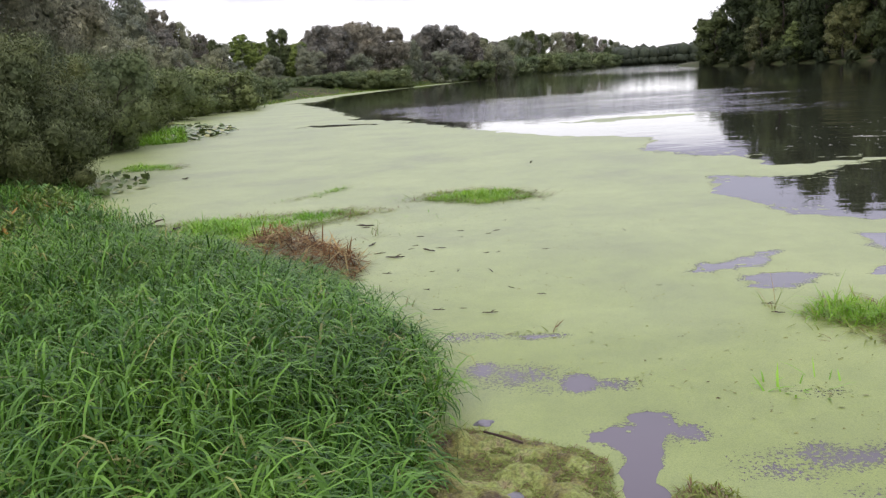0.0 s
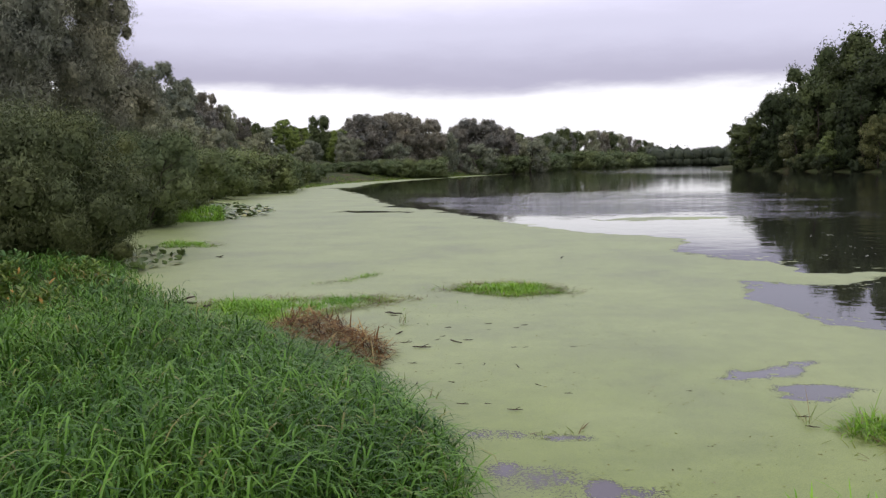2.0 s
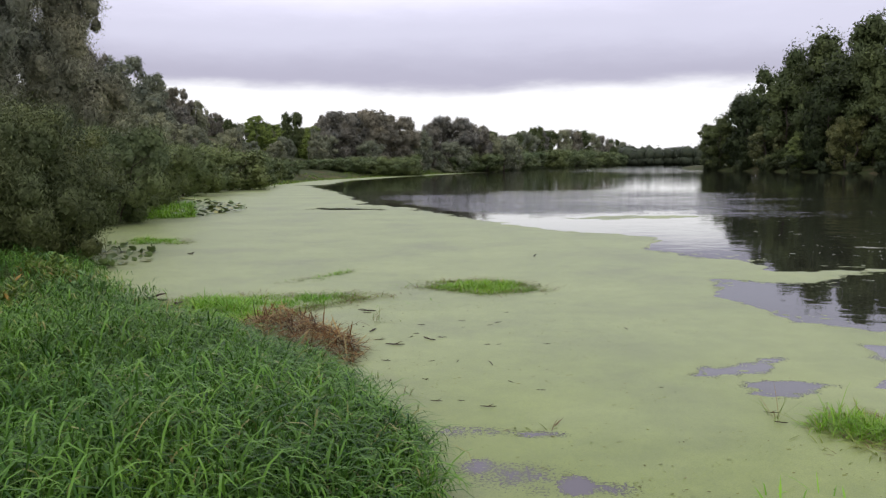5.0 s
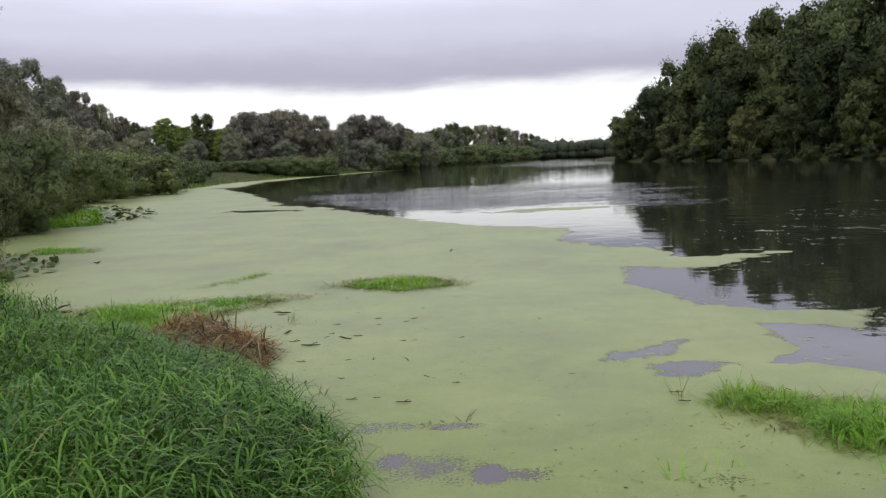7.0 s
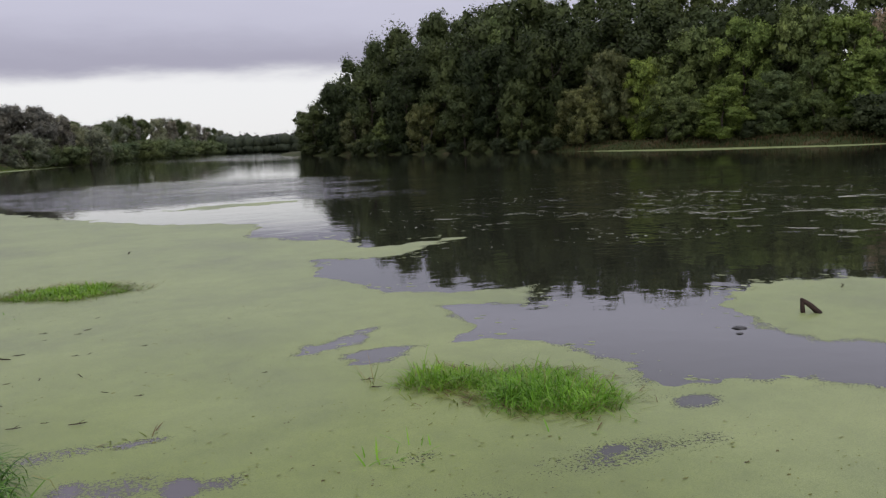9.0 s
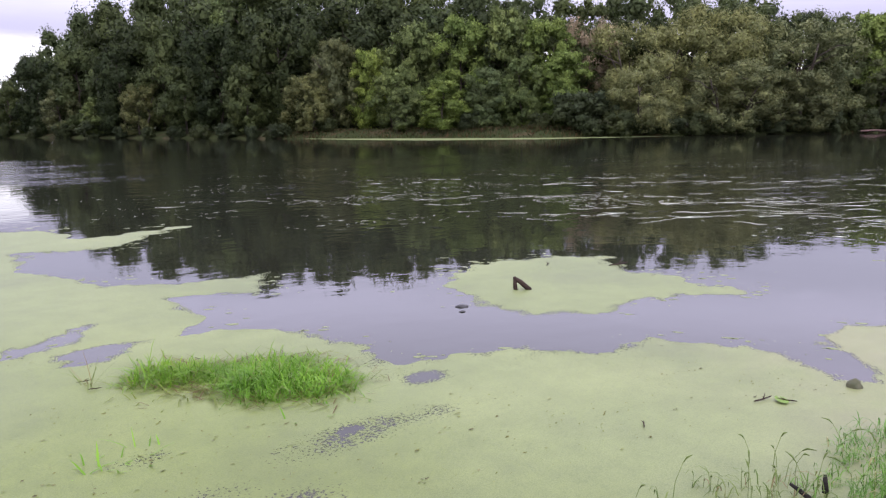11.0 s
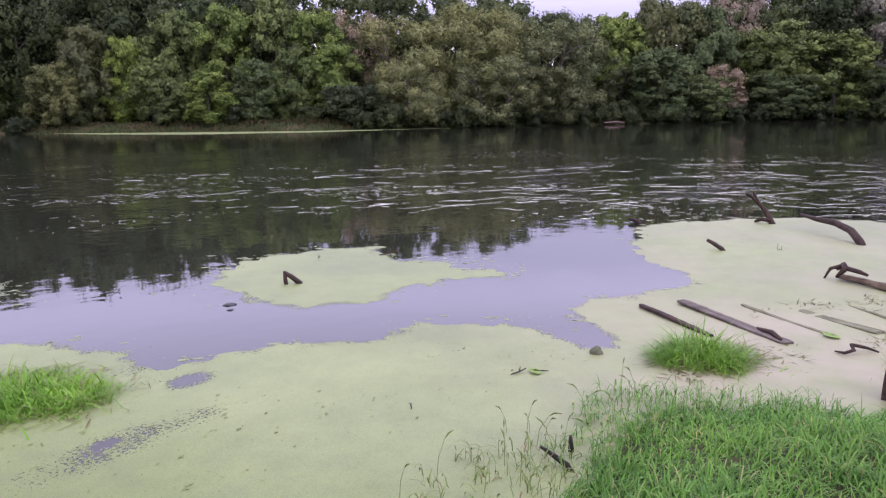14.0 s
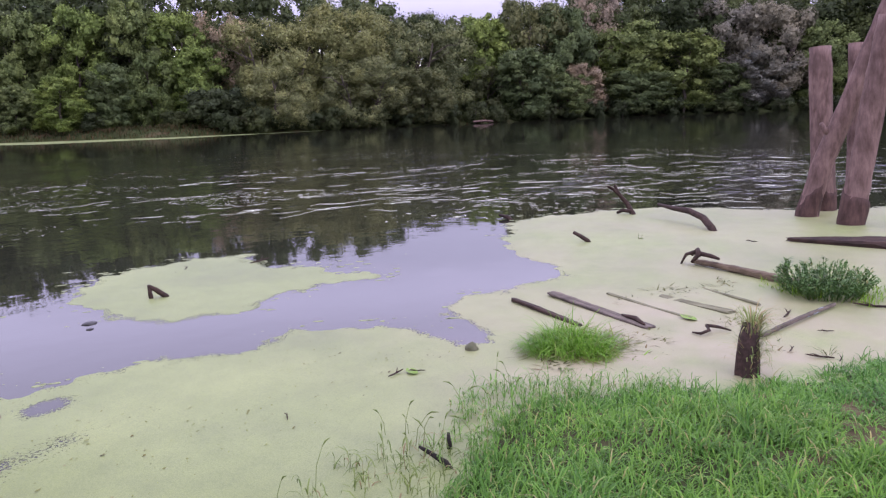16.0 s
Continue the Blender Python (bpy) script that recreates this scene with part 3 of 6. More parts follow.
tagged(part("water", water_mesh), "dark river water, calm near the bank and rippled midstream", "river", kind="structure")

scrap = np.random.default_rng(63)
sx, sy = scrap.uniform(-1.0, 14.0, 60000), scrap.uniform(-1.5, 16.0, 60000)
sf = cover(sx, sy)
sd = np.hypot(sx, sy)
keep = (sf < -0.01) & (scrap.random(60000) < np.exp(sf / (0.014 * sd)) * (fbm(sx, sy, 0.9, 65) > 0.0)) & (inside(RIVER, sx, sy) > 0)
keep[np.flatnonzero(keep)[1500:]] = False
sx, sy, sd = sx[keep], sy[keep], sd[keep]
k = 7
ang = np.linspace(0, 2 * np.pi, k + 1)[:-1]
size = (0.004 + 0.026 * scrap.random(len(sx)) ** 3)[:, None] * scrap.uniform(0.5, 1.2, (len(sx), k)) * (sd / 6)[:, None] ** 0.6
long_ = scrap.uniform(0.8, 2.6, len(sx))[:, None]
bear = np.arctan2(sx, sy)[:, None]
u, w = np.cos(ang) * size * long_, np.sin(ang) * size
sv = np.stack([sx[:, None] + u * np.cos(bear) + w * np.sin(bear), sy[:, None] - u * np.sin(bear) + w * np.cos(bear), np.full(u.shape, 0.001)], -1).reshape(-1, 3)
tagged(part("duckweed_scraps", mesh_of("duckweed_scraps", sv, np.arange(len(sv)).reshape(-1, k)[:, ::-1], [M_DUCK])), "loose scraps of duckweed drifting beside the mat", "duckweed", kind="stuff")

# ---- trees ----


def ico(level):
    bm = bmesh.new()
    bmesh.ops.create_icosphere(bm, subdivisions=level, radius=1.0)
    v = np.array([q.co[:] for q in bm.verts])
    f = np.array([[q.index for q in t.verts] for t in bm.faces])
    bm.free()
    return v, f


ICO_V, ICO_F = ico(1)


def unit(v):
    return v / (np.linalg.norm(v, axis=-1, keepdims=True) + 1e-9)


def crown_mesh(name, seed, height, radius, bottom, boughs, tufts, tuft, leaves, size, droop, material, top=0.0, fill=0.66, slim=0.4, jitter=0.5, stray=0.1, depth=0.36, flat=0.0, soft=0.6, sprays=0.45, loose=0.17, web=0.55, out_to=1.1):
    """A crown: boughs that carry rounded tufts, each tuft a leafy mass set all over with small leaves."""
    rng = np.random.default_rng(seed)
    mid, half = (height + bottom) / 2, (height - bottom) / 2
    # boughs fill a dome that is full below and rounds off above
    zf = (np.arange(boughs) + rng.random(boughs)) / boughs * 2 - 1
    reach = np.where(zf > 0, np.sqrt(np.clip(1 - np.maximum(zf, 0) ** 2.2, 0, 1)), 1 - 0.22 * zf ** 2) * (1 - top * (zf + 1) / 2)
    an = np.arange(boughs) * 2.4 + rng.uniform(-0.5, 0.5, boughs)
    rad = rng.uniform(0.3, 0.68, boughs) * reach * (1 + 0.15 * np.cos(2 * an + seed))
    br = radius * rng.uniform(0.3, 0.44, boughs) * (0.55 + 0.45 * reach)
    bc = np.stack([np.cos(an) * rad * radius, np.sin(an) * rad * radius, zf * half], 1)
    bc[:, 2] = np.clip(bc[:, 2], -half + br * 0.7, half - br * rng.uniform(0.85, 1.35, boughs))
    # tufts on the outer and upper side of the boughs
    pick = rng.choice(boughs, tufts, p=br ** 2 / (br ** 2).sum())
    n = unit(rng.normal(size=(tufts, 3)) + np.column_stack([np.cos(an[pick]), np.sin(an[pick]), np.full(tufts, 0.5)]) * 1.0)
    lr = (tuft[0] + (tuft[1] - tuft[0]) * rng.random(tufts) ** 1.4) * radius
    c = bc[pick] + n * (br[pick] * rng.uniform(0.64 * out_to, out_to, tufts))[:, None]
    c = np.vstack([c, bc])
    lr = np.concatenate([lr, br * 0.78])
    count = len(lr)
    c[:, 2] = np.clip(c[:, 2], -half + lr * 0.6, half - lr * 0.9) + mid
    stretch = np.stack([np.ones(count), np.ones(count), (1 + droop * rng.uniform(0.3, 1.0, count)) * (1 - flat)], 1) * lr[:, None]
    heart = np.array([0, 0, bottom + (height - bottom) * 0.4])
    # leaves in sprigs all over the tufts
    w = lr ** 2 * np.where(np.arange(count) < tufts, 1.0, web)
    sprigs = max(leaves // 9, 1)
    pick = rng.choice(count, sprigs, p=w / w.sum())
    n = rng.normal(size=(sprigs, 3)) + unit(c[pick] - heart) * 0.6
    n[:, 2] += 0.3
    n = unit(n)
    out = 1.08 - depth + depth * rng.random(sprigs) ** 0.8 + rng.uniform(0.08, 0.45, sprigs) * (rng.random(sprigs) < stray)
    p = c[pick] + n * stretch[pick] * out[:, None]
    own = rng.integers(sprigs, size=leaves)
    n = unit(n[own] + rng.normal(0, 0.22, (leaves, 3)))
    p = p[own] + rng.normal(0, 1.0, (leaves, 3)) * (loose * lr[pick[own]] + 0.4 * size)[:, None] * np.array([1, 1, 0.8 + 0.6 * droop])
    p[:, 2] = np.maximum(p[:, 2], bottom * 0.6 + 0.05)
    face = unit(n + rng.normal(0, jitter, (leaves, 3)))
    a = unit(np.cross(face, rng.normal(size=(leaves, 3)) + np.array([0, 0, 2.5 * droop])))
    b = np.cross(face, a)
    ln = size * rng.uniform(0.55, 1.4, leaves)[:, None]
    long_, wide = 0.5 + 0.25 * droop, slim - 0.08 * droop
    v = np.stack([p - b * ln * long_ - a * ln * wide, p - b * ln * long_ * 0.4 + a * ln * wide * 1.3, p + b * ln * long_ * 1.2], 1).reshape(-1, 3)
    nl = np.repeat(unit(n + soft * unit(p - heart) + rng.normal(0, 0.15, (leaves, 3))), 3, axis=0)
    # leaf sprays further in close the tuft
    inner = int(leaves * sprays)
    pick = rng.choice(count, inner, p=w / w.sum())
    n2 = unit(rng.normal(size=(inner, 3)) + unit(c[pick] - heart) * 0.4)
    q = c[pick] + n2 * stretch[pick] * (fill * rng.uniform(0.55, 1.15, inner))[:, None]
    face = unit(n2 + rng.normal(0, 0.35, (inner, 3)))
    a = unit(np.cross(face, rng.normal(size=(inner, 3))))
    b = np.cross(face, a)
    ln = size * rng.uniform(1.3, 2.3, inner)[:, None]
    v2 = np.stack([q - b * ln * 0.6 - a * ln * 0.6, q - b * ln * 0.3 + a * ln * 0.7, q + b * ln * 0.9], 1).reshape(-1, 3)
    v2[:, 2] = np.maximum(v2[:, 2], 0.02)
    nc = np.repeat(unit(n2 + soft * unit(q - heart) + rng.normal(0, 0.25, (inner, 3))), 3, axis=0)
    v = np.vstack([v, v2])
    me = mesh_of(name, v, np.arange(len(v)).reshape(-1, 3), [material], True)
    me.normals_split_custom_set_from_vertices(np.vstack([nl, nc]).tolist())
    return me


def trunk_mesh(name, seed, height, radius, spread, stems=1):
    rng = np.random.default_rng(seed)
    parts = []
    for s in range(stems):
        az = rng.uniform(0, 6.28)
        off = 0.0 if stems == 1 else 0.12 * spread
        foot = np.array([off * math.cos(az), off * math.sin(az), -0.5])
        head = foot + np.array([math.cos(az) * spread * (0.15 if stems == 1 else 0.5), math.sin(az) * spread * (0.15 if stems == 1 else 0.5), height * 0.75 + 0.5])
        path = bent(foot, head, 7, 0.02 * height, seed + s)
        parts.append(tube(path, [radius * (1.25 - 0.16 * i) for i in range(7)], 6, 0.06, seed))
        for i in range(3, 6):
            az2 = rng.uniform(0, 6.28)
            e = np.array(path[i]) + np.array([math.cos(az2) * spread * 0.6, math.sin(az2) * spread * 0.6, height * 0.16])
            parts.append(tube(bent(path[i], e, 5, 0.02 * height, seed + 9 * i), [radius * k for k in (0.5, 0.4, 0.3, 0.2, 0.1)], 4, 0.05, seed))
    v, f = join(parts)
    return mesh_of(name, v, f, [M_BARK], True)


# kind: label, category, crown numbers, trunk radius, stems
KINDS = {
    "dark": ("tall dark green broadleaf tree in dense riverside forest", "tree", dict(height=10, radius=3.8, bottom=0.1, boughs=18, tufts=80, tuft=(0.10, 0.26), leaves=9000, size=0.2, droop=0.1, material=M_DARK, stray=0.15), 0.16, 1),
    "deep": ("tall dark green tree, leaf colour dimmed for the gloom of the forest wall", "tree", dict(height=10, radius=4.0, bottom=0.0, boughs=18, tufts=70, tuft=(0.12, 0.28), leaves=10000, size=0.17, droop=0.1, material=M_DARK_DIMMED, stray=0.15), 0.16, 1),
    "back": ("dark tree crown behind the forest edge", "tree", dict(height=10, radius=4.0, bottom=0.4, boughs=16, tufts=50, tuft=(0.12, 0.28), leaves=6500, size=0.18, droop=0.1, material=M_DARK, stray=0.18), 0.16, 1),
    "mid": ("green broadleaf tree on the edge of the forest", "tree", dict(height=10, radius=3.8, bottom=0.1, boughs=20, tufts=110, tuft=(0.08, 0.2), leaves=13000, size=0.19, droop=0.0, material=M_MID, stray=0.22, flat=0.2, depth=0.35), 0.15, 1),
    "cool": ("cool dark green broadleaf tree above the water", "tree", dict(height=10, radius=3.8, bottom=0.0, boughs=20, tufts=110, tuft=(0.08, 0.2), leaves=13000, size=0.2, droop=0.0, material=M_BLUE_GREEN, stray=0.22, flat=0.15, depth=0.35), 0.15, 1),
    "bright": ("yellow-green broadleaf tree turning early on the bank", "tree", dict(height=10, radius=3.6, bottom=0.1, boughs=22, tufts=120, tuft=(0.06, 0.17), leaves=14000, size=0.18, droop=0.0, material=M_BRIGHT, top=0.25, stray=0.28, flat=0.3, depth=0.4), 0.14, 1),
    "olive": ("olive willow with billowing rounded tufts of leaves", "tree", dict(height=10, radius=5.0, bottom=0.0, boughs=24, tufts=75, tuft=(0.15, 0.25), leaves=28000, size=0.1, droop=0.12, material=M_OLIVE, stray=0.02, loose=0.07, web=0.15, soft=0.12, depth=0.14, fill=0.82), 0.18, 3),
    "dusk": ("dusky olive willow with heaped rounded tufts", "tree", dict(height=10, radius=4.6, bottom=0.0, boughs=22, tufts=70, tuft=(0.13, 0.21), leaves=14000, size=0.15, droop=0.1, material=M_DUSK, stray=0.03, loose=0.08, web=0.2, soft=0.15, depth=0.18, fill=0.78), 0.18, 2),
    "grey": ("grey-green willow with soft rounded crown", "tree", dict(height=10, radius=4.6, bottom=0.0, boughs=16, tufts=50, tuft=(0.14, 0.26), leaves=11000, size=0.16, droop=0.3, material=M_GREY, top=0.15, stray=0.03, loose=0.08, web=0.25, soft=0.2, depth=0.2, fill=0.76), 0.18, 2),
    "mauve": ("dull grey weeping willow with hanging foliage", "tree", dict(height=10, radius=4.5, bottom=0.0, boughs=20, tufts=80, tuft=(0.12, 0.22), leaves=17000, size=0.14, droop=0.3, material=M_PURPLE, top=0.1, stray=0.03, loose=0.08, web=0.25, soft=0.2, depth=0.2, fill=0.76), 0.18, 2),
    "slim": ("slender dark tree standing above the others", "tree", dict(height=10, radius=2.2, bottom=0.5, boughs=12, tufts=50, tuft=(0.12, 0.24), leaves=4200, size=0.2, droop=0.0, material=M_DARK, top=0.4, stray=0.35, depth=0.5), 0.12, 1),
    "rusty": ("pinkish brown autumn-tinged tree in the forest edge", "tree", dict(height=10, radius=4.6, bottom=0.2, boughs=16, tufts=70, tuft=(0.10, 0.2), leaves=11000, size=0.18, droop=0.1, material=M_RUST, stray=0.2), 0.14, 1),
    "willow": ("tall grey-green willow leaning over the bank", "tree", dict(height=10, radius=3.6, bottom=0.3, boughs=22, tufts=190, tuft=(0.06, 0.17), leaves=120000, size=0.085, droop=0.8, material=M_WILLOW, out_to=0.88, depth=0.55, top=0.1, fill=0.6, slim=0.22, stray=0.4), 0.18, 3),
    "shrub": ("dense green willow shrub leaning over the waterline", "bush", dict(height=3, radius=2.1, bottom=0.0, boughs=18, tufts=90, tuft=(0.10, 0.2), leaves=40000, size=0.055, droop=0.6, material=M_BUSH, slim=0.24, stray=0.14, depth=0.3), 0.03, 5),
    "nearshrub": ("dark green willow shrub thick with narrow leaves", "bush", dict(height=3, radius=2.1, bottom=0.0, boughs=20, tufts=120, tuft=(0.07, 0.17), leaves=110000, size=0.048, droop=0.9, material=M_BUSHDARK, fill=0.62, slim=0.24, stray=0.35, depth=0.5), 0.03, 5),
    "darkshrub": ("undergrowth bush below the forest edge, shade put into its dark green", "bush", dict(height=3, radius=2.2, bottom=0.0, boughs=14, tufts=50, tuft=(0.10, 0.24), leaves=5000, size=0.13, droop=0.3, material=M_UNDER_SHADED, stray=0.12), 0.03, 4),
    "farshrub": ("rounded grey-green shrub on the far bank", "bush", dict(height=3, radius=2.2, bottom=0.0, boughs=14, tufts=40, tuft=(0.12, 0.26), leaves=6000, size=0.12, droop=0.4, material=M_BUSH, stray=0.08), 0.03, 4),
}
GROUPS = {"tree": "riverside trees", "bush": "riverside bushes"}
PROTO = {}


def grow(kind, x, y, height, wide=1.0, variant=0):
    """A tree or bush of that height, with its foot on the ground."""
    label, cat, c, tr, stems = KINDS[kind]
    key = (kind, variant % (2 if kind in ("willow", "shrub") else 3))
    turn = RNG.uniform(0, 360)
    z = float(ground_height(np.array([x]), np.array([y]))[0])
    s = height / c["height"]
    m = pose(x, y, max(z, 0.0) - 0.05, 0, 0, turn) @ Matrix.Diagonal((s * wide, s * wide, s, 1))
    if key in PROTO:
        p = PROTO[key]
        return copy_thing(p, m @ Matrix.Diagonal((1 / p.scale[0], 1 / p.scale[1], 1 / p.scale[2], 1)))
    p = root(cat if cat == "bush" else "tree", label, cat, GROUPS[cat])
    part("trunk", trunk_mesh("trunk", 11 + variant, c["height"], tr, c["radius"], stems), p)
    part("crown", crown_mesh("crown", 100 * len(PROTO) + variant, **c), p)
    p.matrix_basis = m
    PROTO[key] = p
    return p


def polar_at(az, d):
    return d * math.sin(radians(az)), d * math.cos(radians(az))


def bank_distance(az, line):
    """How far off a shore is in a direction."""
    ux, uy = math.sin(radians(az)), math.cos(radians(az))
    best = None
    for (ax, ay), (bx, by) in zip(line, line[1:]):
        ex, ey = bx - ax, by - ay
        det = ux * -ey + ex * uy
        if abs(det) < 1e-9:
            continue
        t = (ax * -ey + ex * ay) / det
        k = (ux * ay - uy * ax) / det
        if 0 <= k <= 1 and t > 0 and (best is None or t < best):
            best = t
    return best


def tree_to(kind, az, d, el, wide=1.0, variant=0):
    """A tree in a direction and at a distance, whose top stands at that elevation."""
    x, y = polar_at(az, d)
    z = max(float(ground_height(np.array([x]), np.array([y]))[0]), 0)
    h = max(1.75 + d * math.tan(radians(el)) - z, 1.2)
    return grow(kind, x, y, h, wide, variant)


# the forest on the far bank: its skyline by direction
SKY_AZ = [16.6, 18.1, 20.4, 22.4, 25.2, 28.4, 35, 41, 47, 52, 55, 60, 66, 70, 74, 76, 80, 88, 96, 110]
SKY_EL = [1.6, 3.2, 5.6, 7.0, 8.5, 9.3, 10.1, 9.9, 9.5, 9.0, 8.6, 8.8, 8.6, 7.2, 6.2, 7.2, 8.2, 8.0, 7.6, 7.5]


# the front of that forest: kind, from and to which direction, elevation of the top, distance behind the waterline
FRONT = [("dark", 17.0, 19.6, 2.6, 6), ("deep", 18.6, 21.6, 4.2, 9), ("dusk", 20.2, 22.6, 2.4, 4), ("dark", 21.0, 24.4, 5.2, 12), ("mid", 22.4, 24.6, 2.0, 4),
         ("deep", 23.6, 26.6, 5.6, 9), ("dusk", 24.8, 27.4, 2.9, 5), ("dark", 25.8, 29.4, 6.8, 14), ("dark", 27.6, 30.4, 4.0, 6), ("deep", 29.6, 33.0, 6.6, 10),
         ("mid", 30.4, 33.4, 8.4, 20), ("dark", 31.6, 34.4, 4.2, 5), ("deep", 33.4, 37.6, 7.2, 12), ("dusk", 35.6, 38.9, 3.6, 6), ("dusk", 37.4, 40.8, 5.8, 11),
         ("bright", 40.0, 42.8, 5.3, 11), ("mid", 41.6, 44.4, 4.0, 8), ("mid", 42.4, 46.4, 7.2, 14), ("bright", 45.8, 50.0, 7.5, 13)]
FRONT += [("mid", 49.0, 52.8, 7.9, 15), ("bright", 44.9, 48.4, 3.1, 5), ("cool", 42.8, 45.4, 2.6, 6), ("cool", 48.2, 51.4, 3.8, 8), ("bright", 52.0, 56.2, 7.1, 13),
          ("bright", 53.4, 57.2, 5.0, 9), ("mid", 50.8, 53.6, 4.6, 10), ("rusty", 55.4, 59.2, 6.8, 16), ("dark", 55.6, 60.4, 6.2, 20), ("dark", 70.4, 75.0, 5.8, 18),
          ("darkshrub", 54.6, 58.6, 2.1, 4), ("olive", 57.4, 63.6, 6.5, 9), ("olive", 61.6, 68.6, 7.3, 11), ("olive", 66.6, 73.0, 6.3, 9), ("olive", 58.4, 63.0, 3.6, 2),
          ("olive", 63.4, 68.8, 3.9, 2), ("dusk", 68.0, 72.4, 3.2, 2), ("bright", 72.8, 77.0, 6.6, 11), ("dusk", 75.4, 80.2, 7.4, 13)]
FRONT += [("dusk", 72.6, 76.2, 3.6, 9), ("cool", 75.6, 80.0, 4.2, 3), ("cool", 78.6, 82.6, 6.7, 10), ("rusty", 79.8, 84.2, 7.4, 17), ("rusty", 80.0, 83.6, 2.9, 5),
          ("bright", 82.2, 85.2, 5.0, 11), ("cool", 79.0, 82.2, 2.4, 3), ("mid", 82.4, 87.4, 5.6, 8), ("mid", 85.8, 91.0, 4.8, 3), ("cool", 83.4, 87.4, 2.4, 3),
          ("deep", 85.0, 90.6, 7.3, 16), ("mauve", 88.0, 93.4, 6.4, 12), ("mauve", 91.2, 96.4, 6.1, 9), ("cool", 89.6, 92.6, 2.6, 3), ("mauve", 90.6, 95.2, 3.2, 5),
          ("mid", 94.8, 98.8, 5.1, 9), ("deep", 96.6, 101.4, 6.4, 12), ("dark", 99.0, 104.0, 5.4, 8), ("mid", 103.0, 108.0, 6.0, 9)]
for n, (kind, a0, a1, el, back) in enumerate(FRONT):
    az = (a0 + a1) / 2
    d = bank_distance(az, SHORE_RIGHT) + back
    x, y = polar_at(az, d)
    h = 1.75 + d * math.tan(radians(el)) - max(float(ground_height(np.array([x]), np.array([y]))[0]), 0)
    c = KINDS[kind][2]
    grow(kind, x, y, h, max(1.2 * d * radians(a1 - a0) / 2 / (c["radius"] * h / c["height"]), 0.8), n)
# the closed wood behind it
i = 0
az = 17.6
while az < 105:
    b = bank_distance(az, SHORE_RIGHT)
    el = float(np.interp(az, SKY_AZ, SKY_EL))
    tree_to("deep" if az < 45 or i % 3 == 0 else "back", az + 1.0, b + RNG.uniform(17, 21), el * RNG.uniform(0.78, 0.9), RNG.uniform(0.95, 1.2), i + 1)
    tree_to("dark" if az < 36 and i % 2 else "back", az + 0.4, b + RNG.uniform(24, 31), el * RNG.uniform(0.92, 1.03), RNG.uniform(0.75, 0.95), i + 2)
    if i % 3 == 0 and (26 < az < 66 or 70 < az < 74):
        tree_to("slim", az + RNG.uniform(-1, 1), b + 33, el * RNG.uniform(1.0, 1.06), 0.9, i)
    az += math.degrees(6.0 / b)
    i += 1
# low growth under the trees on that bank, its dark colour painting the shade there
for n, az in enumerate(np.arange(18.0, 104, 1.7)):
    b = bank_distance(az, SHORE_RIGHT)
    open_bank = 36 < az < 57
    if open_bank and n % 3:
        continue
    x, y = polar_at(az, b + (RNG.uniform(5.0, 7.0) if open_bank else RNG.uniform(0.2, 1.4)))
    grow("darkshrub", x, y, RNG.uniform(1.2, 2.2) if open_bank else RNG.uniform(1.6, 3.2), RNG.uniform(0.9, 1.5), n)

# the left bank: willows and shrubs going away along the shore
LEFT_BANK_TREES = [("willow", -32.8, 27.0, 17.0, 1.1, 0), ("willow", -27.6, 31.0, 13.8, 1.05, 1), ("nearshrub", -32.0, 16.5, 3.2, 1.35, 0), ("nearshrub", -37.0, 16.0, 4.5, 1.3, 0), ("nearshrub", -28.5, 17.5, 3.0, 0.95, 0),
                   ("shrub", -24.0, 26.5, 2.3, 1.1, 1), ("shrub", -26.8, 25.0, 1.9, 1.0, 0), ("shrub", -22.0, 31.5, 1.6, 1.1, 2), ("shrub", -20.6, 39.0, 1.1, 1.1, 0), ("farshrub", -19.4, 50.0, 1.3, 1.3, 0),
                   ("farshrub", -17.6, 56.0, 1.2, 1.3, 1), ("farshrub", -16.0, 60.0, 1.1, 1.3, 2), ("farshrub", -14.7, 67.0, 0.9, 1.3, 0), ("farshrub", -13.4, 78.0, 0.55, 1.3, 1), ("farshrub", -12.3, 86.0, 0.4, 1.3, 2)]
LEFT_BANK_TREES += [("farshrub", -11.4, 96.0, 0.3, 1.3, 0), ("grey", -25.6, 52.0, 6.0, 1.0, 0), ("grey", -22.8, 62.0, 4.4, 1.1, 1), ("grey", -20.2, 70.0, 3.5, 1.1, 2), ("grey", -18.0, 84.0, 2.7, 1.1, 0),
                    ("grey", -15.8, 92.0, 2.2, 1.1, 1), ("grey", -22.2, 112.0, 7.1, 0.9, 0), ("mauve", -24.6, 104.0, 7.6, 0.9, 1), ("grey", -20.3, 114.0, 6.1, 0.8, 2), ("mauve", -18.9, 118.0, 5.2, 0.9, 0),
                    ("grey", -21.0, 96.0, 4.8, 1.2, 0), ("mauve", -19.0, 100.0, 4.0, 1.1, 2), ("grey", -17.6, 120.0, 4.4, 0.9, 1), ("mauve", -16.5, 124.0, 3.6, 0.9, 1), ("grey", -23.4, 90.0, 5.6, 1.2, 2)]
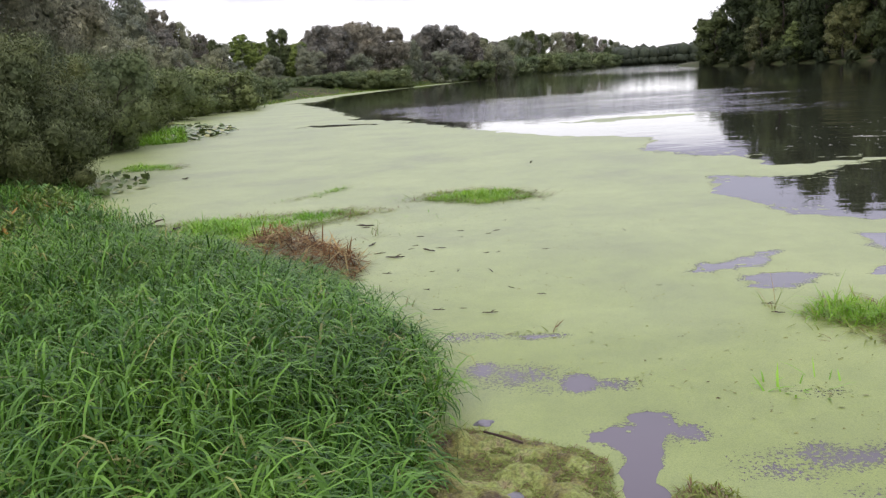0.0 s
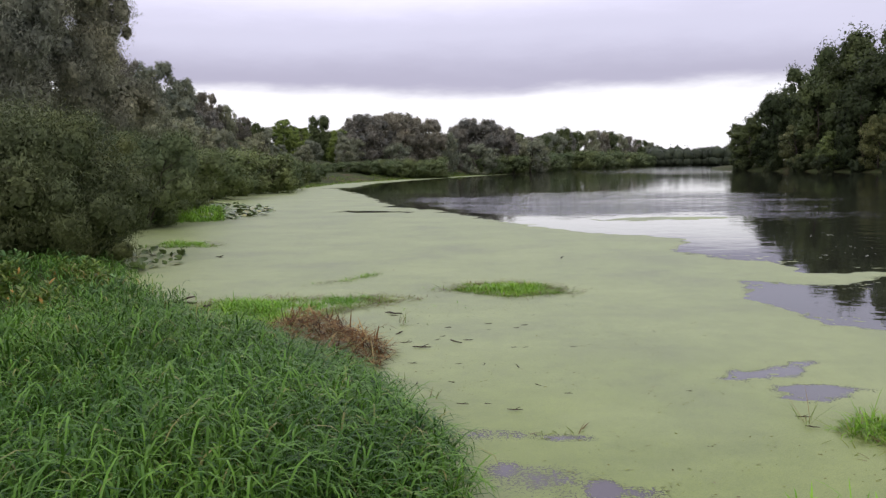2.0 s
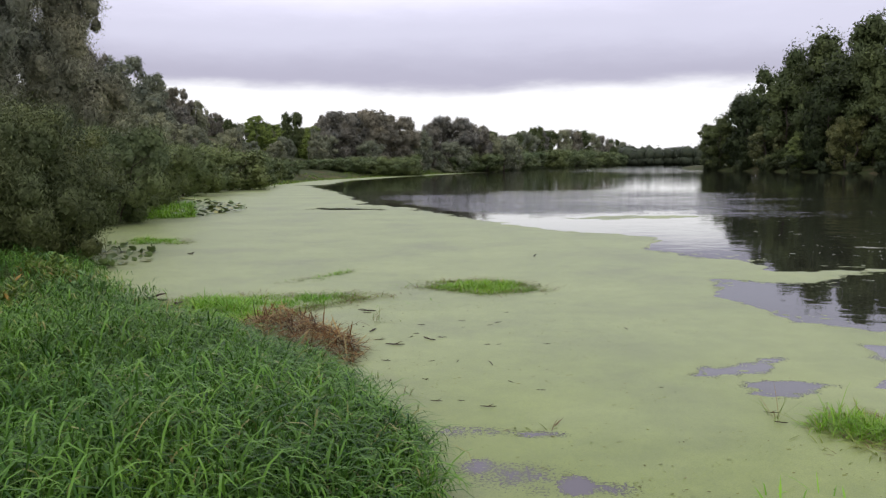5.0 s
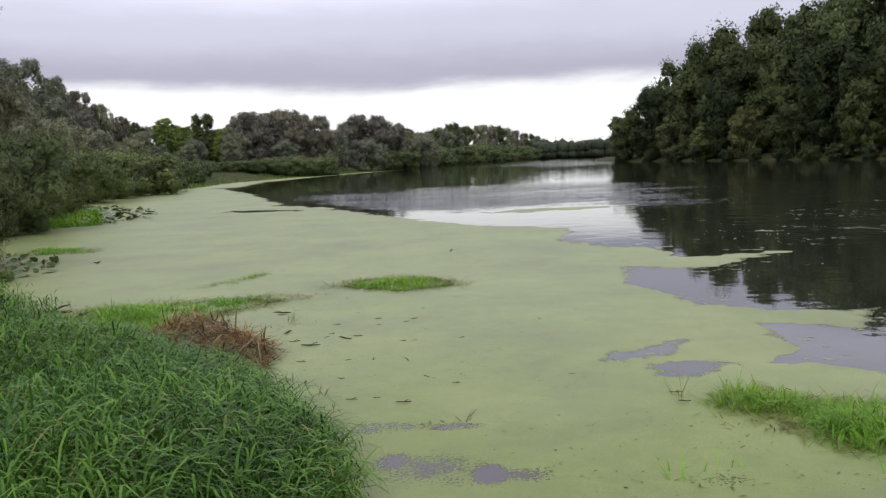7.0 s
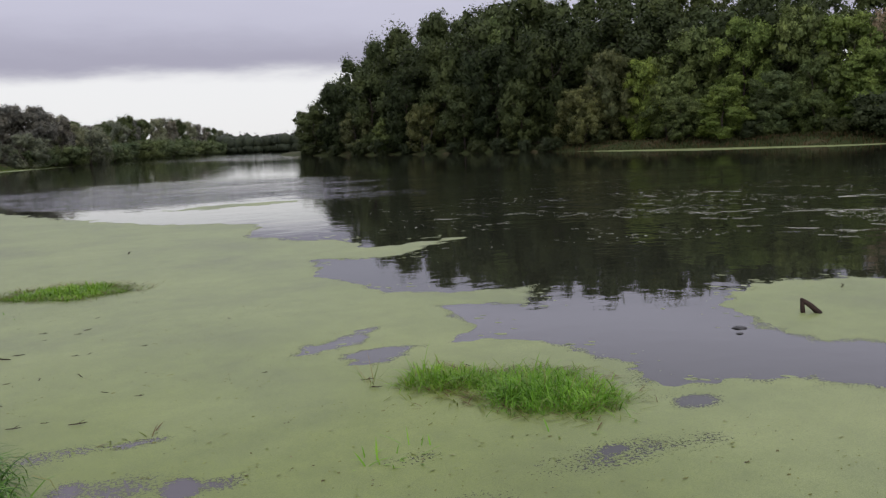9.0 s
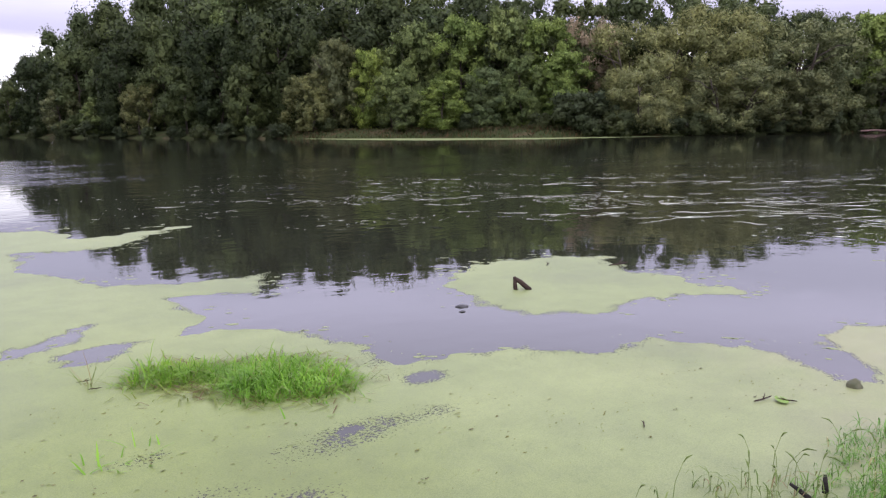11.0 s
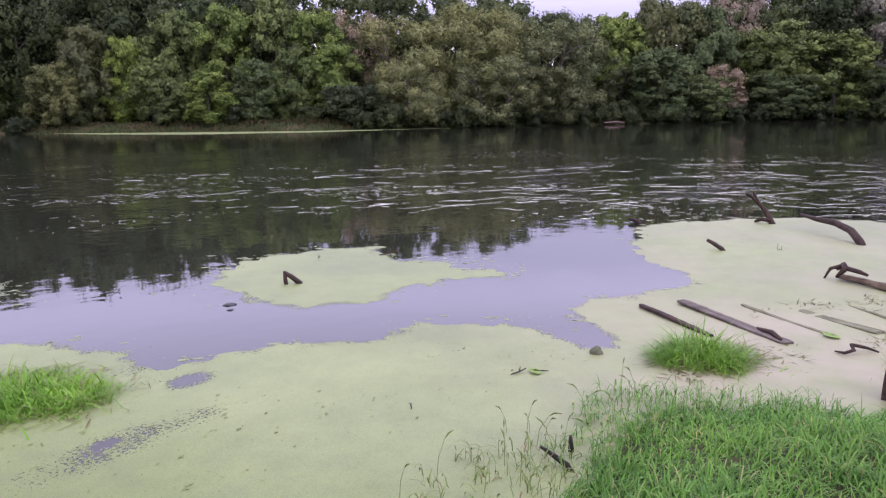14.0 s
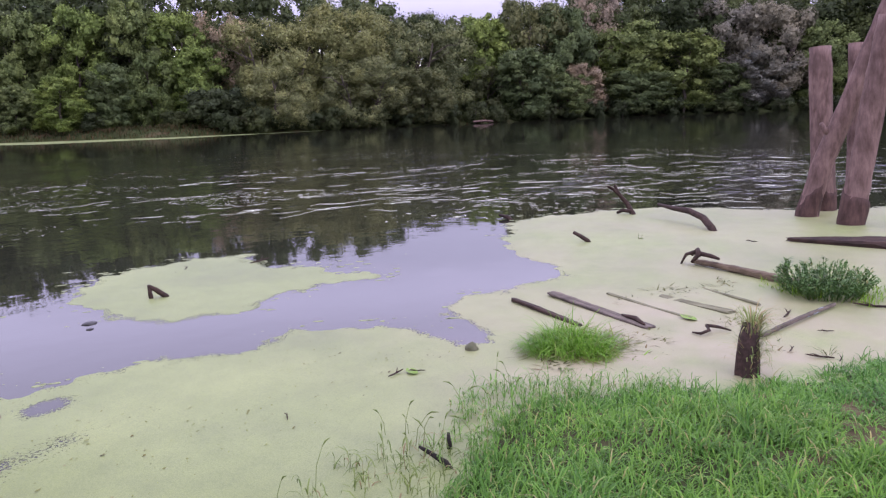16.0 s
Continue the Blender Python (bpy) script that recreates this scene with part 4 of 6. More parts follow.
LEFT_BANK_TREES += [("grey", -15.4, 112.0, 2.6, 1.2, 2), ("dark", -15.6, 140.0, 3.2, 0.7, 0), ("bright", -13.7, 135.0, 3.5, 1.1, 1), ("bright", -12.6, 132.0, 2.9, 1.2, 2), ("dark", -11.3, 150.0, 3.7, 0.8, 1),
                    ("bright", -9.9, 140.0, 2.8, 1.2, 0), ("dark", -10.6, 150.0, 2.6, 1.2, 2), ("grey", -11.8, 120.0, 2.0, 1.2, 2), ("grey", -9.3, 128.0, 2.2, 1.2, 1), ("mauve", -6.8, 148.0, 3.6, 1.3, 2),
                    ("mauve", -5.0, 150.0, 3.4, 1.3, 0), ("mauve", -8.6, 146.0, 3.2, 1.2, 1), ("grey", -5.8, 128.0, 1.7, 1.3, 0), ("grey", 0.2, 162.0, 1.6, 1.4, 2), ("mauve", -0.4, 178.0, 3.0, 1.2, 0)]
LEFT_BANK_TREES += [("grey", -3.0, 160.0, 2.4, 1.3, 2), ("grey", 3.6, 205.0, 1.9, 1.3, 0), ("grey", -14.2, 108.0, 1.7, 1.2, 0), ("grey", -12.4, 112.0, 1.7, 1.1, 1), ("farshrub", -10.6, 108.0, 0.4, 1.4, 0),
                    ("mauve", -7.9, 134.0, 3.7, 1.25, 0), ("mauve", -5.7, 138.0, 3.8, 1.25, 1), ("mauve", -3.9, 142.0, 3.4, 1.1, 2), ("grey", -9.4, 138.0, 2.6, 0.8, 0), ("grey", -2.4, 150.0, 2.4, 0.9, 1),
                    ("farshrub", -3.4, 140.0, 0.7, 1.6, 1), ("mauve", 0.1, 172.0, 3.3, 1.15, 2), ("mauve", -1.2, 176.0, 2.9, 1.1, 0), ("mauve", 1.5, 180.0, 2.8, 1.1, 1), ("grey", 1.6, 186.0, 2.6, 1.4, 2)]
LEFT_BANK_TREES += [("dark", 2.2, 200.0, 2.3, 1.4, 0), ("farshrub", 2.2, 176.0, 0.7, 1.7, 1), ("grey", 2.8, 190.0, 1.8, 0.9, 0), ("farshrub", 0.6, 165.0, 0.6, 1.6, 2), ("grey", 4.2, 215.0, 1.9, 0.9, 1),
                    ("dark", 5.9, 300.0, 2.6, 0.7, 0), ("dark", 5.0, 300.0, 2.3, 0.7, 2)]
for kind, az, d, el, wide, v in LEFT_BANK_TREES:
    tree_to(kind, az, d, el, wide, v)
for n, az in enumerate(np.arange(-24.5, -8.5, 1.1)):
    tree_to(("grey", "dark", "grey")[n % 3], az, 165 + 6 * (n % 3), float(np.interp(az, [-24.5, -20, -16, -12, -9], [6.6, 4.9, 3.0, 2.9, 2.5])) * RNG.uniform(0.9, 1.02), 1.1, n)
for n, az in enumerate(np.arange(-9.4, -3.2, 0.75)):
    tree_to("farshrub", az, 112 + 2.2 * n, RNG.uniform(0.4, 0.55), 1.7, n)
for n, az in enumerate(np.arange(3.0, 12.6, 0.75)):
    b = bank_distance(az, SHORE_LEFT[17:])
    el = float(np.interp(az, [3, 6, 8.8, 11.9, 12.6], [1.9, 2.3, 2.35, 1.5, 1.2]))
    tree_to(("grey", "mauve", "dark")[n % 3], az, (b or 420) + 12, el, 0.95, n)
    tree_to("farshrub", az + 0.3, (b or 420) + 3, el * 0.4, 1.6, n)


def far_wood(name, label, az0, az1, d, el0, el1, seed, n=160):
    """A wood far off, as one mass of crowns."""
    rng = np.random.default_rng(seed)
    a = np.radians(rng.uniform(az0, az1, n))
    dd = d + rng.uniform(0, 60, n)
    el = np.radians(np.interp(np.degrees(a), [az0, az1], [el0, el1])) * rng.uniform(0.75, 1.0, n)
    top = 1.75 + dd * np.tan(el)
    r = rng.uniform(0.25, 0.4, n) * top
    vs, fs = [], []
    for k in range(n):
        for zz in (0.25, 0.62):
            v = ICO_V * np.array([r[k] * 1.3, r[k] * 1.3, top[k] * (0.38 if zz > 0.5 else 0.3)]) * rng.uniform(0.82, 1.15, (len(ICO_V), 1))
            fs.append(ICO_F + len(ICO_V) * len(vs))
            vs.append(v + np.array([dd[k] * math.sin(a[k]), dd[k] * math.cos(a[k]), top[k] * zz]))
    P = np.vstack(vs)
    p = P[rng.integers(len(P), size=9000)] * np.array([1, 1, 1]) + rng.normal(0, 0.9, (9000, 3))
    leaf = (p[:, None] + rng.normal(0, 0.75, (9000, 3, 3)))
    fs.append(np.arange(27000).reshape(-1, 3) + len(P))
    me = mesh_of(name, np.vstack([P, leaf.reshape(-1, 3)]), np.vstack(fs), [M_FARWOOD])
    return tagged(part(name, me), label, "woodland", kind="stuff")


far_wood("distant_wood", "dark green wooded horizon at the end of the river", 8.0, 19.5, 620, 1.15, 1.25, 5)

# ---- grass ----


def scatter(poly, n, seed, keep=None):
    """Random places inside an outline."""
    rng = np.random.default_rng(seed)
    p = np.array(poly)
    lo, hi = p.min(0), p.max(0)
    out = np.zeros((0, 2))
    while len(out) < n:
        q = rng.uniform(lo, hi, (n * 3, 2))
        ok = inside(poly, q[:, 0], q[:, 1]) > 0
        if keep is not None:
            ok &= keep(q[:, 0], q[:, 1], rng)
        out = np.vstack([out, q[ok]])
    return out[:n], rng


def tall_grass(name, poly, n, height, leaf, width, material, seed, leaves=5, keep=None, lean=0.25, floor=None, stalk=0.004, fall=False, segs=3, blow=0.0):
    """Leafy stems of tall grass, arching over at their tips."""
    p, rng = scatter(poly, n, seed, keep)
    z = np.maximum(ground_height(p[:, 0], p[:, 1]), -0.06) if floor is None else np.full(n, floor)
    hh = height * rng.uniform(0.65, 1.12, n) * (0.85 + 0.35 * fbm(p[:, 0], p[:, 1], 1.1, seed))
    if fall:
        hh = hh * (0.55 + 0.45 * smooth(0.1, 1.2, -inside(RIVER, p[:, 0], p[:, 1]))) * (1 - 0.4 * smooth(4.5, 8.0, p[:, 1]))
    az, ln = rng.uniform(0, 2 * np.pi, n), rng.normal(0, lean, n)
    foot = np.column_stack([p, z - 0.02])
    V, F = blades(foot, az, hh, np.full(n, stalk), ln * 0.5, ln * 0.8, 3)
    vs, fs, k = [V], [F], len(V)
    for j in range(leaves):
        s = (0.28 + 0.72 * (j + rng.random(n)) / leaves)
        a = ln * (0.5 + 0.4 * s)
        at = foot + np.column_stack([np.cos(az) * np.sin(a) * hh * s, np.sin(az) * np.sin(a) * hh * s, np.cos(a) * hh * s])
        V, F = blades(at, np.where(rng.random(n) < blow, rng.normal(-0.2, 0.8, n), rng.uniform(0, 2 * np.pi, n)), leaf * rng.uniform(0.6, 1.4, n), width * rng.uniform(0.6, 1.25, n), rng.uniform(0.15, 0.75, n), rng.uniform(1.5, 3.2, n), segs)
        vs.append(V), fs.append(F + k)
        k += len(V)
    return mesh_of(name, np.vstack(vs), np.vstack(fs), [material])


def short_grass(name, poly, n, height, width, material, seed, keep=None, floor=None, lean=(0.1, 0.6), bend=(0.2, 1.4), comb=None, tussock=0.0, fringe=None):
    """Single blades, thick on the ground; in tussocks they spread from common roots, and a fringe of loose strands may lie round them."""
    p, rng = scatter(poly, n, seed, keep)
    az = rng.uniform(0, 2 * np.pi, n) if comb is None else comb + 1.6 * fbm(p[:, 0], p[:, 1], 0.9, seed + 4) + rng.normal(0, 0.6, n)
    tilt, tall = rng.uniform(*lean, n), np.ones(n)
    if tussock:
        # the roots of a tussock stand close; its outer blades fall outwards
        heads = max(n // 22, 3)
        own = rng.integers(heads, size=n)
        off = rng.normal(0, tussock, (n, 2))
        p = p[own] + off
        if comb is None:
            az = np.arctan2(off[:, 1], off[:, 0]) + rng.normal(0, 0.7, n)
        tilt = tilt * (0.35 + 0.65 * np.clip(np.hypot(off[:, 0], off[:, 1]) / (1.3 * tussock), 0, 1))
        tall = rng.uniform(0.6, 1.2, heads)[own]
        if floor is not None:
            rim = np.sqrt(np.ptp(np.array(poly), axis=0).prod()) * 0.28
            tall = tall * (0.55 + 0.55 * smooth(-0.02, rim, inside(poly, p[:, 0], p[:, 1])))
    z = np.maximum(ground_height(p[:, 0], p[:, 1]), -0.04) if floor is None else np.full(n, floor)
    hh = height * tall * rng.uniform(0.45, 1.2, n) * (0.8 + 0.75 * fbm(p[:, 0], p[:, 1], 0.4, seed))
    V, F = blades(np.column_stack([p, z - 0.02]), az, hh, width * rng.uniform(0.6, 1.3, n), tilt, rng.uniform(*bend, n), 4 if tussock else 3)
    if fringe is None:
        return mesh_of(name, V, F, [material])
    q = np.array(poly)
    mid = q.mean(0)
    m = max(n // 9, 40)
    k = rng.integers(len(q), size=m)
    s = rng.random((m, 1))
    r = (q[k] * s + q[(k + 1) % len(q)] * (1 - s) - mid) * (0.85 + 0.5 * rng.random((m, 1)) ** 2.2) + mid
    r = r + rng.normal(0, 0.04 * np.ptp(q, axis=0).max(), (m, 2)) * (fbm(r[:, 0], r[:, 1], 0.5, seed + 2)[:, None] > 0)
    V2, F2 = blades(np.column_stack([r, np.full(m, 0.008)]), rng.uniform(0, 6.28, m), np.minimum(height, 0.2) * rng.uniform(0.3, 1.2, m), width * rng.uniform(0.6, 1.4, m), rng.uniform(1.2, 1.56, m), rng.uniform(0, 0.5, m), 4)
    V2[:, 2] = np.maximum(V2[:, 2], 0.004)
    return mesh_of(name, np.vstack([V, V2]), np.vstack([F, F2 + len(V)]), [material, fringe], slots=np.repeat([0, 1], [len(F), len(F2)]))


LEFT_BANK = [(-0.25, 1.4), (-0.3, 3.0), (-0.15, 3.9), (-0.25, 4.5), (-0.5, 5.25), (-1.1, 6.5), (-1.9, 7.5), (-2.6, 8.2), (-3.8, 9.4), (-4.5, 8.0), (-4.5, 3.0), (-2.5, 0.8), (-1.0, 0.7)]
LEFT_BACK = [(-3.3, 9.0), (-3.8, 9.6), (-5.3, 11.7), (-6.6, 13.8), (-8.2, 17.0), (-12.0, 17.0), (-10.0, 8.0), (-4.4, 3.0), (-4.0, 7.0)]
tagged(part("tall_grass", tall_grass("tall_grass", LEFT_BANK, 9000, 0.49, 0.25, 0.0135, M_REEDGRASS, 21, fall=True, segs=4, blow=0.45)), "dense tall green grass with arching broad blades", "grass", kind="stuff")
tagged(part("back_grass", tall_grass("back_grass", LEFT_BACK, 4200, 0.40, 0.17, 0.015, M_REEDGRASS, 22, leaves=4)), "lighter tall grass and weeds below the shrubs", "grass", kind="stuff")

RIGHT_BANK = [(2.75, 1.1), (3.05, 1.0), (3.6, 1.02), (4.2, 1.08), (4.62, 0.95), (4.75, 0.5), (4.95, -0.1), (5.35, -0.6), (5.95, -1.3), (6.9, -2.9), (6.0, -4.0), (3.0, -2.5), (1.8, -0.5), (1.9, 0.8)]
tagged(part("bank_grass", short_grass("bank_grass", RIGHT_BANK, 78000, 0.19, 0.0062, M_MEADOW, 31, comb=-0.3, lean=(0.1, 0.9), bend=(1.3, 3.6), tussock=0.035)), "lush combed green grass on the near bank", "grass", kind="stuff")
tagged(part("edge_grass", tall_grass("edge_grass", [(3.7, 1.3), (4.3, 1.35), (4.85, 1.2), (5.0, 0.5), (5.1, 0.0), (4.7, -0.1), (4.4, 0.7), (3.4, 0.9)], 260, 0.19, 0.10, 0.0065, M_SEEDGRASS, 32, leaves=4)),
       "seeding grass stems along the water edge", "grass", kind="stuff")
tagged(part("sparse_grass", tall_grass("sparse_grass", [(2.85, 1.6), (3.3, 1.75), (3.8, 1.45), (3.7, 1.05), (3.0, 0.9), (2.7, 1.2)], 80, 0.24, 0.10, 0.008, M_SEDGE, 33, leaves=3)),
       "sparse seeding stems rising from duckweed", "grass", kind="stuff")


def seed_head_stem(x, y, h, lean, turn):
    """A thin grass stem that ends in a narrow nodding seed head."""
    r = root("grass_stem", "thin grass stem with a narrow nodding seed head", "grass", "seeding stems by the bank")
    r.location = (x, y, 0.0)
    tip = (math.cos(turn) * lean * h, math.sin(turn) * lean * h, h)
    mid = (tip[0] * 0.3, tip[1] * 0.3, h * 0.55)
    part("stem", mesh_of("stem", *tube([(0, 0, -0.05), mid, tip], (0.0016, 0.0015, 0.0011), 5), [M_SEDGE], True), r)
    droop = (tip[0] * 1.35, tip[1] * 1.35, h * 1.12)
    end = (tip[0] * 1.9, tip[1] * 1.9, h * 1.16)
    part("seed_head", mesh_of("seed_head", *tube([tip, droop, end], (0.0014, 0.0045, 0.001), 6, 0.2, 4), [M_SEDGE], True), r)


stem_rng = np.random.default_rng(35)
for x, y in scatter([(2.9, 1.7), (3.5, 1.85), (4.0, 1.55), (4.7, 1.4), (5.0, 0.7), (4.6, 0.8), (3.5, 1.05), (2.9, 1.2)], 34, 36)[0]:
    seed_head_stem(float(x), float(y), stem_rng.uniform(0.07, 0.19), stem_rng.uniform(0.15, 0.6), stem_rng.uniform(0, 6.28))

M_ALGAE = blade_material("algae_threads", (0.11, 0.14, 0.028), (0.23, 0.28, 0.075), (0.15, 0.10, 0.06), 0.3, 0.6)


def floating(name, label, poly, n, height, width, material, seed, lean=(0.05, 1.15), tussock=0.0):
    me = short_grass(name, poly, n, height, width, material, seed, floor=0.0, lean=lean, bend=(0.8, 2.9) if tussock else (0.1, 2.0), tussock=tussock, fringe=M_ALGAE if tussock else None)
    return tagged(part(name, me), label, "grass", "floating grass tufts", "stuff")


floating("floating_grass", "clump of bright green grass rising from duckweed", [(2.5, 4.95), (2.75, 5.35), (3.05, 5.1), (3.35, 4.95), (3.55, 4.75), (3.42, 4.1), (3.05, 4.0), (2.72, 4.25), (2.6, 4.7)], 5600, 0.3, 0.0075, M_FLOATGRASS, 41, lean=(0.1, 1.2), tussock=0.05)
floating("floating_grass", "yellowish grass clump beside a larger tuft", [(2.25, 5.1), (2.55, 5.5), (2.85, 5.5), (2.8, 5.1), (2.5, 4.9)], 900, 0.26, 0.008, M_FLOATGRASS, 42, tussock=0.05)
floating("floating_grass", "short bright green grass tuft beside the sunken planks", [(5.45, 1.05), (5.75, 1.1), (6.05, 0.95), (6.05, 0.6), (5.75, 0.5), (5.45, 0.6)], 3600, 0.3, 0.007, M_FLOATGRASS, 43, lean=(0.1, 1.3), tussock=0.045)
floating("floating_grass", "low bright green grass island in the duckweed", [(-0.55, 11.3), (-0.2, 11.9), (0.4, 12.0), (1.0, 11.6), (1.1, 11.0), (0.4, 10.7)], 9000, 0.16, 0.010, M_FLOATGRASS, 44, lean=(0.1, 1.1), tussock=0.06)
floating("floating_grass", "thin scattered grass patch floating on duckweed", [(-2.6, 11.8), (-2.3, 12.4), (-1.85, 13.2), (-1.75, 13.0), (-2.1, 12.2)], 1000, 0.13, 0.010, M_FLOATGRASS, 45, lean=(0.3, 1.3), tussock=0.07)
floating("floating_grass", "long low strip of green grass along the bank", [(-3.7, 9.5), (-3.75, 10.3), (-2.7, 10.6), (-1.6, 10.7), (-1.15, 10.4), (-1.8, 9.8), (-2.1, 9.1), (-2.6, 8.5)], 15000, 0.2, 0.010, M_FLOATGRASS, 46, lean=(0.1, 1.1), tussock=0.06)
floating("floating_grass", "narrow grass spit in front of the shrubs", [(-7.9, 17.9), (-7.7, 19.3), (-6.4, 18.9), (-6.1, 17.9)], 2400, 0.2, 0.013, M_FLOATGRASS, 47, lean=(0.2, 1.3), tussock=0.07)
floating("floating_grass", "bright grass margin beside a lily bed", [(-10.9, 26.0), (-13.2, 34.0), (-11.4, 34.5), (-8.9, 27.2)], 4200, 0.5, 0.03, M_FLOATGRASS, 48)


def dead_reeds(poly, n, seed):
    """Broken reed stalks heaped across one another, some still standing at the back."""
    p, rng = scatter(poly, n, seed)
    deep = smooth(-0.05, 0.4, inside(poly, p[:, 0], p[:, 1])) * (0.6 + 0.6 * vnoise(p[:, 0], p[:, 1], 0.3, seed))
    z = 0.27 * deep * rng.random(n) ** 0.5 + 0.012
    kind = rng.random(n)
    lean = np.where(kind < 0.95, rng.uniform(1.3, 1.75, n), rng.uniform(0.3, 1.0, n))
    V, F = blades(np.column_stack([p, z]), rng.uniform(0, 6.28, n), rng.uniform(0.1, 0.3, n), rng.uniform(0.008, 0.02, n), lean, rng.normal(0.15, 0.4, n), 3)
    V[:, 2] = np.maximum(V[:, 2], 0.006)
    return mesh_of("dead_reeds", V, F, [M_DEADREED])


tagged(part("dead_reeds", dead_reeds([(-2.4, 8.2), (-2.3, 9.05), (-1.6, 8.6), (-0.95, 7.6), (-0.98, 6.8), (-1.5, 6.95)], 1900, 51)),
       "collapsed clump of rust-brown dead reeds", "reeds", kind="stuff")


def shore_growth(name, label, cat, line, s0, s1, n, height, width, inland, material, seed, stretches=()):
    """Grass or reeds in a belt along a stretch of a shore."""
    rng = np.random.default_rng(seed)
    p = np.array(line, float)
    seg = np.hypot(*(p[1:] - p[:-1]).T)
    run = np.concatenate([[0], np.cumsum(seg)])
    s = rng.uniform(s0, s1, n)
    x, y = np.interp(s, run, p[:, 0]), np.interp(s, run, p[:, 1])
    x2, y2 = np.interp(s + 0.5, run, p[:, 0]), np.interp(s + 0.5, run, p[:, 1])
    tx, ty = x2 - x, y2 - y
    k = np.hypot(tx, ty) + 1e-9
    off = rng.uniform(*inland, n)
    x, y = x - ty / k * off, y + tx / k * off
    if stretches:
        bear = np.degrees(np.arctan2(x, y))
        ok = np.any([(bear > a0) & (bear < a1) for a0, a1 in stretches], axis=0)
        x, y, n = x[ok], y[ok], int(ok.sum())
    z = np.maximum(ground_height(x, y), 0)
    hh = height * rng.uniform(0.55, 1.1, n) * (0.8 + 0.6 * fbm(x, y, 6.0, seed))
    V, F = blades(np.column_stack([x, y, z - 0.03]), rng.uniform(0, 6.28, n), hh, width * rng.uniform(0.6, 1.3, n), rng.uniform(0, 0.35, n), rng.uniform(0.1, 0.9, n), 2)
    return tagged(part(name, mesh_of(name, V, F, [material])), label, cat, kind="stuff")


shore_growth("shore_grass", "light green grass margin along the far bend", "grass", SHORE_LEFT[14:20], 0, 330, 12000, 0.3, 0.12, (-0.8, 3.0), M_MARGIN, 61)
shore_growth("shore_grass", "dry grass and herbs on the forest bank", "grass", SHORE_RIGHT[3:13], 40, 330, 26000, 0.65, 0.1, (0.2, 6.5), M_BANKHERB, 63, [(35.5, 58.0), (72.0, 76.5)])

# ---- wood in the water ----


def finer(path, radii, n):
    """The same path with more points."""
    p, r = np.array(path, float), np.array(radii, float)
    t = np.linspace(0, len(p) - 1, n)
    k = np.arange(len(p))
    return [tuple(np.interp(q, k, p[:, i]) for i in range(3)) for q in t], [float(np.interp(q, k, r)) for q in t]


def log(name, label, category, path, radii, material, seed=1, sides=12, rough=0.05, group=""):
    """A round timber or limb along a path, standing at its foot."""
    foot = Vector(path[0])
    if category == "pile":
        path, radii = finer(path, radii, 26)
        bump = np.random.default_rng(seed)
        radii = [q * (1 + bump.normal(0, 0.022)) for q in radii]
    v, f = tube([Vector(p) - foot for p in path], radii, sides, rough, seed)
    r = root(name, label, category, group)
    r.location = foot
    part("trunk", mesh_of(name, v, f, [material], True), r)
    return r


def limb_on(r, name, path, radii, material, seed=3, label="", sides=7):
    foot = r.location
    if name == "wet_foot":
        # the damp climbs unevenly
        path, radii = finer(path, [q + 0.007 for q in radii], 9)
        v, f = tube([Vector(p) - foot for p in path], radii, sides, 0.008, seed)
        rng = np.random.default_rng(seed)
        turn = 2 * np.pi * np.arange(sides) / sides
        rise = 0.09 * np.sin(turn + seed) + 0.05 * np.sin(2 * turn + 2 * seed) + rng.uniform(-0.02, 0.02, sides)
        v = [(x, y, z + rise[k % sides] * max(k // sides - 4, 0) / 4) for k, (x, y, z) in enumerate(v)]
    else:
        v, f = tube([Vector(p) - foot for p in path], radii, sides, 0.08, seed)
    return part(name, mesh_of(name, v, f, [material], True), r, label)


def plank(name, label, a, b, width, thick, z, material, group="", warp=0.01, seed=0, roll=0.0, nick=0.3, taper=1.0, wedge=1.0):
    """A worn board from a to b, its ends broken and edges rounded."""
    rng = np.random.default_rng(seed)
    ax, ay, bx, by = *a, *b
    ln = math.hypot(bx - ax, by - ay)
    n = 22
    v, f = [], []
    for i in range(n + 1):
        s = i / n
        w = width * (1 + rng.uniform(-0.09, 0.09)) * (taper + (1 - taper) * s)
        if i in (0, n):
            w *= rng.uniform(0.6, 0.9)
        zz = warp * math.sin(3.1 * s + seed)
        e = rng.uniform(-nick, nick) * width if i in (0, n) else 0
        h2 = thick / 2 * (wedge + (1 - wedge) * s) * rng.uniform(0.88, 1.08)
        c = 0.36 * h2 * rng.uniform(0.6, 1.8)
        ring = [(-w / 2, -h2 + c), (-w / 2 + c, -h2), (w / 2 - c, -h2), (w / 2, -h2 + c), (w / 2, h2 - c), (w / 2 - c, h2), (-w / 2 + c, h2), (-w / 2, h2 - c)]
        for k, (yy, h) in enumerate(ring):
            v.append((s * ln + (e if k in (1, 4, 6) else -e * 0.6), yy, h + zz))
    for i in range(n):
        for k in range(8):
            m = (k + 1) % 8
            f.append((i * 8 + k, (i + 1) * 8 + k, (i + 1) * 8 + m, i * 8 + m))
    f += [tuple(range(8)), tuple(n * 8 + k for k in range(8))[::-1]]
    r = root(name, label, "plank", group)
    r.matrix_basis = pose(ax, ay, z, roll, 0, math.degrees(math.atan2(by - ay, bx - ax)))
    part("board", mesh_of(name, v, f, [material]), r)
    return r


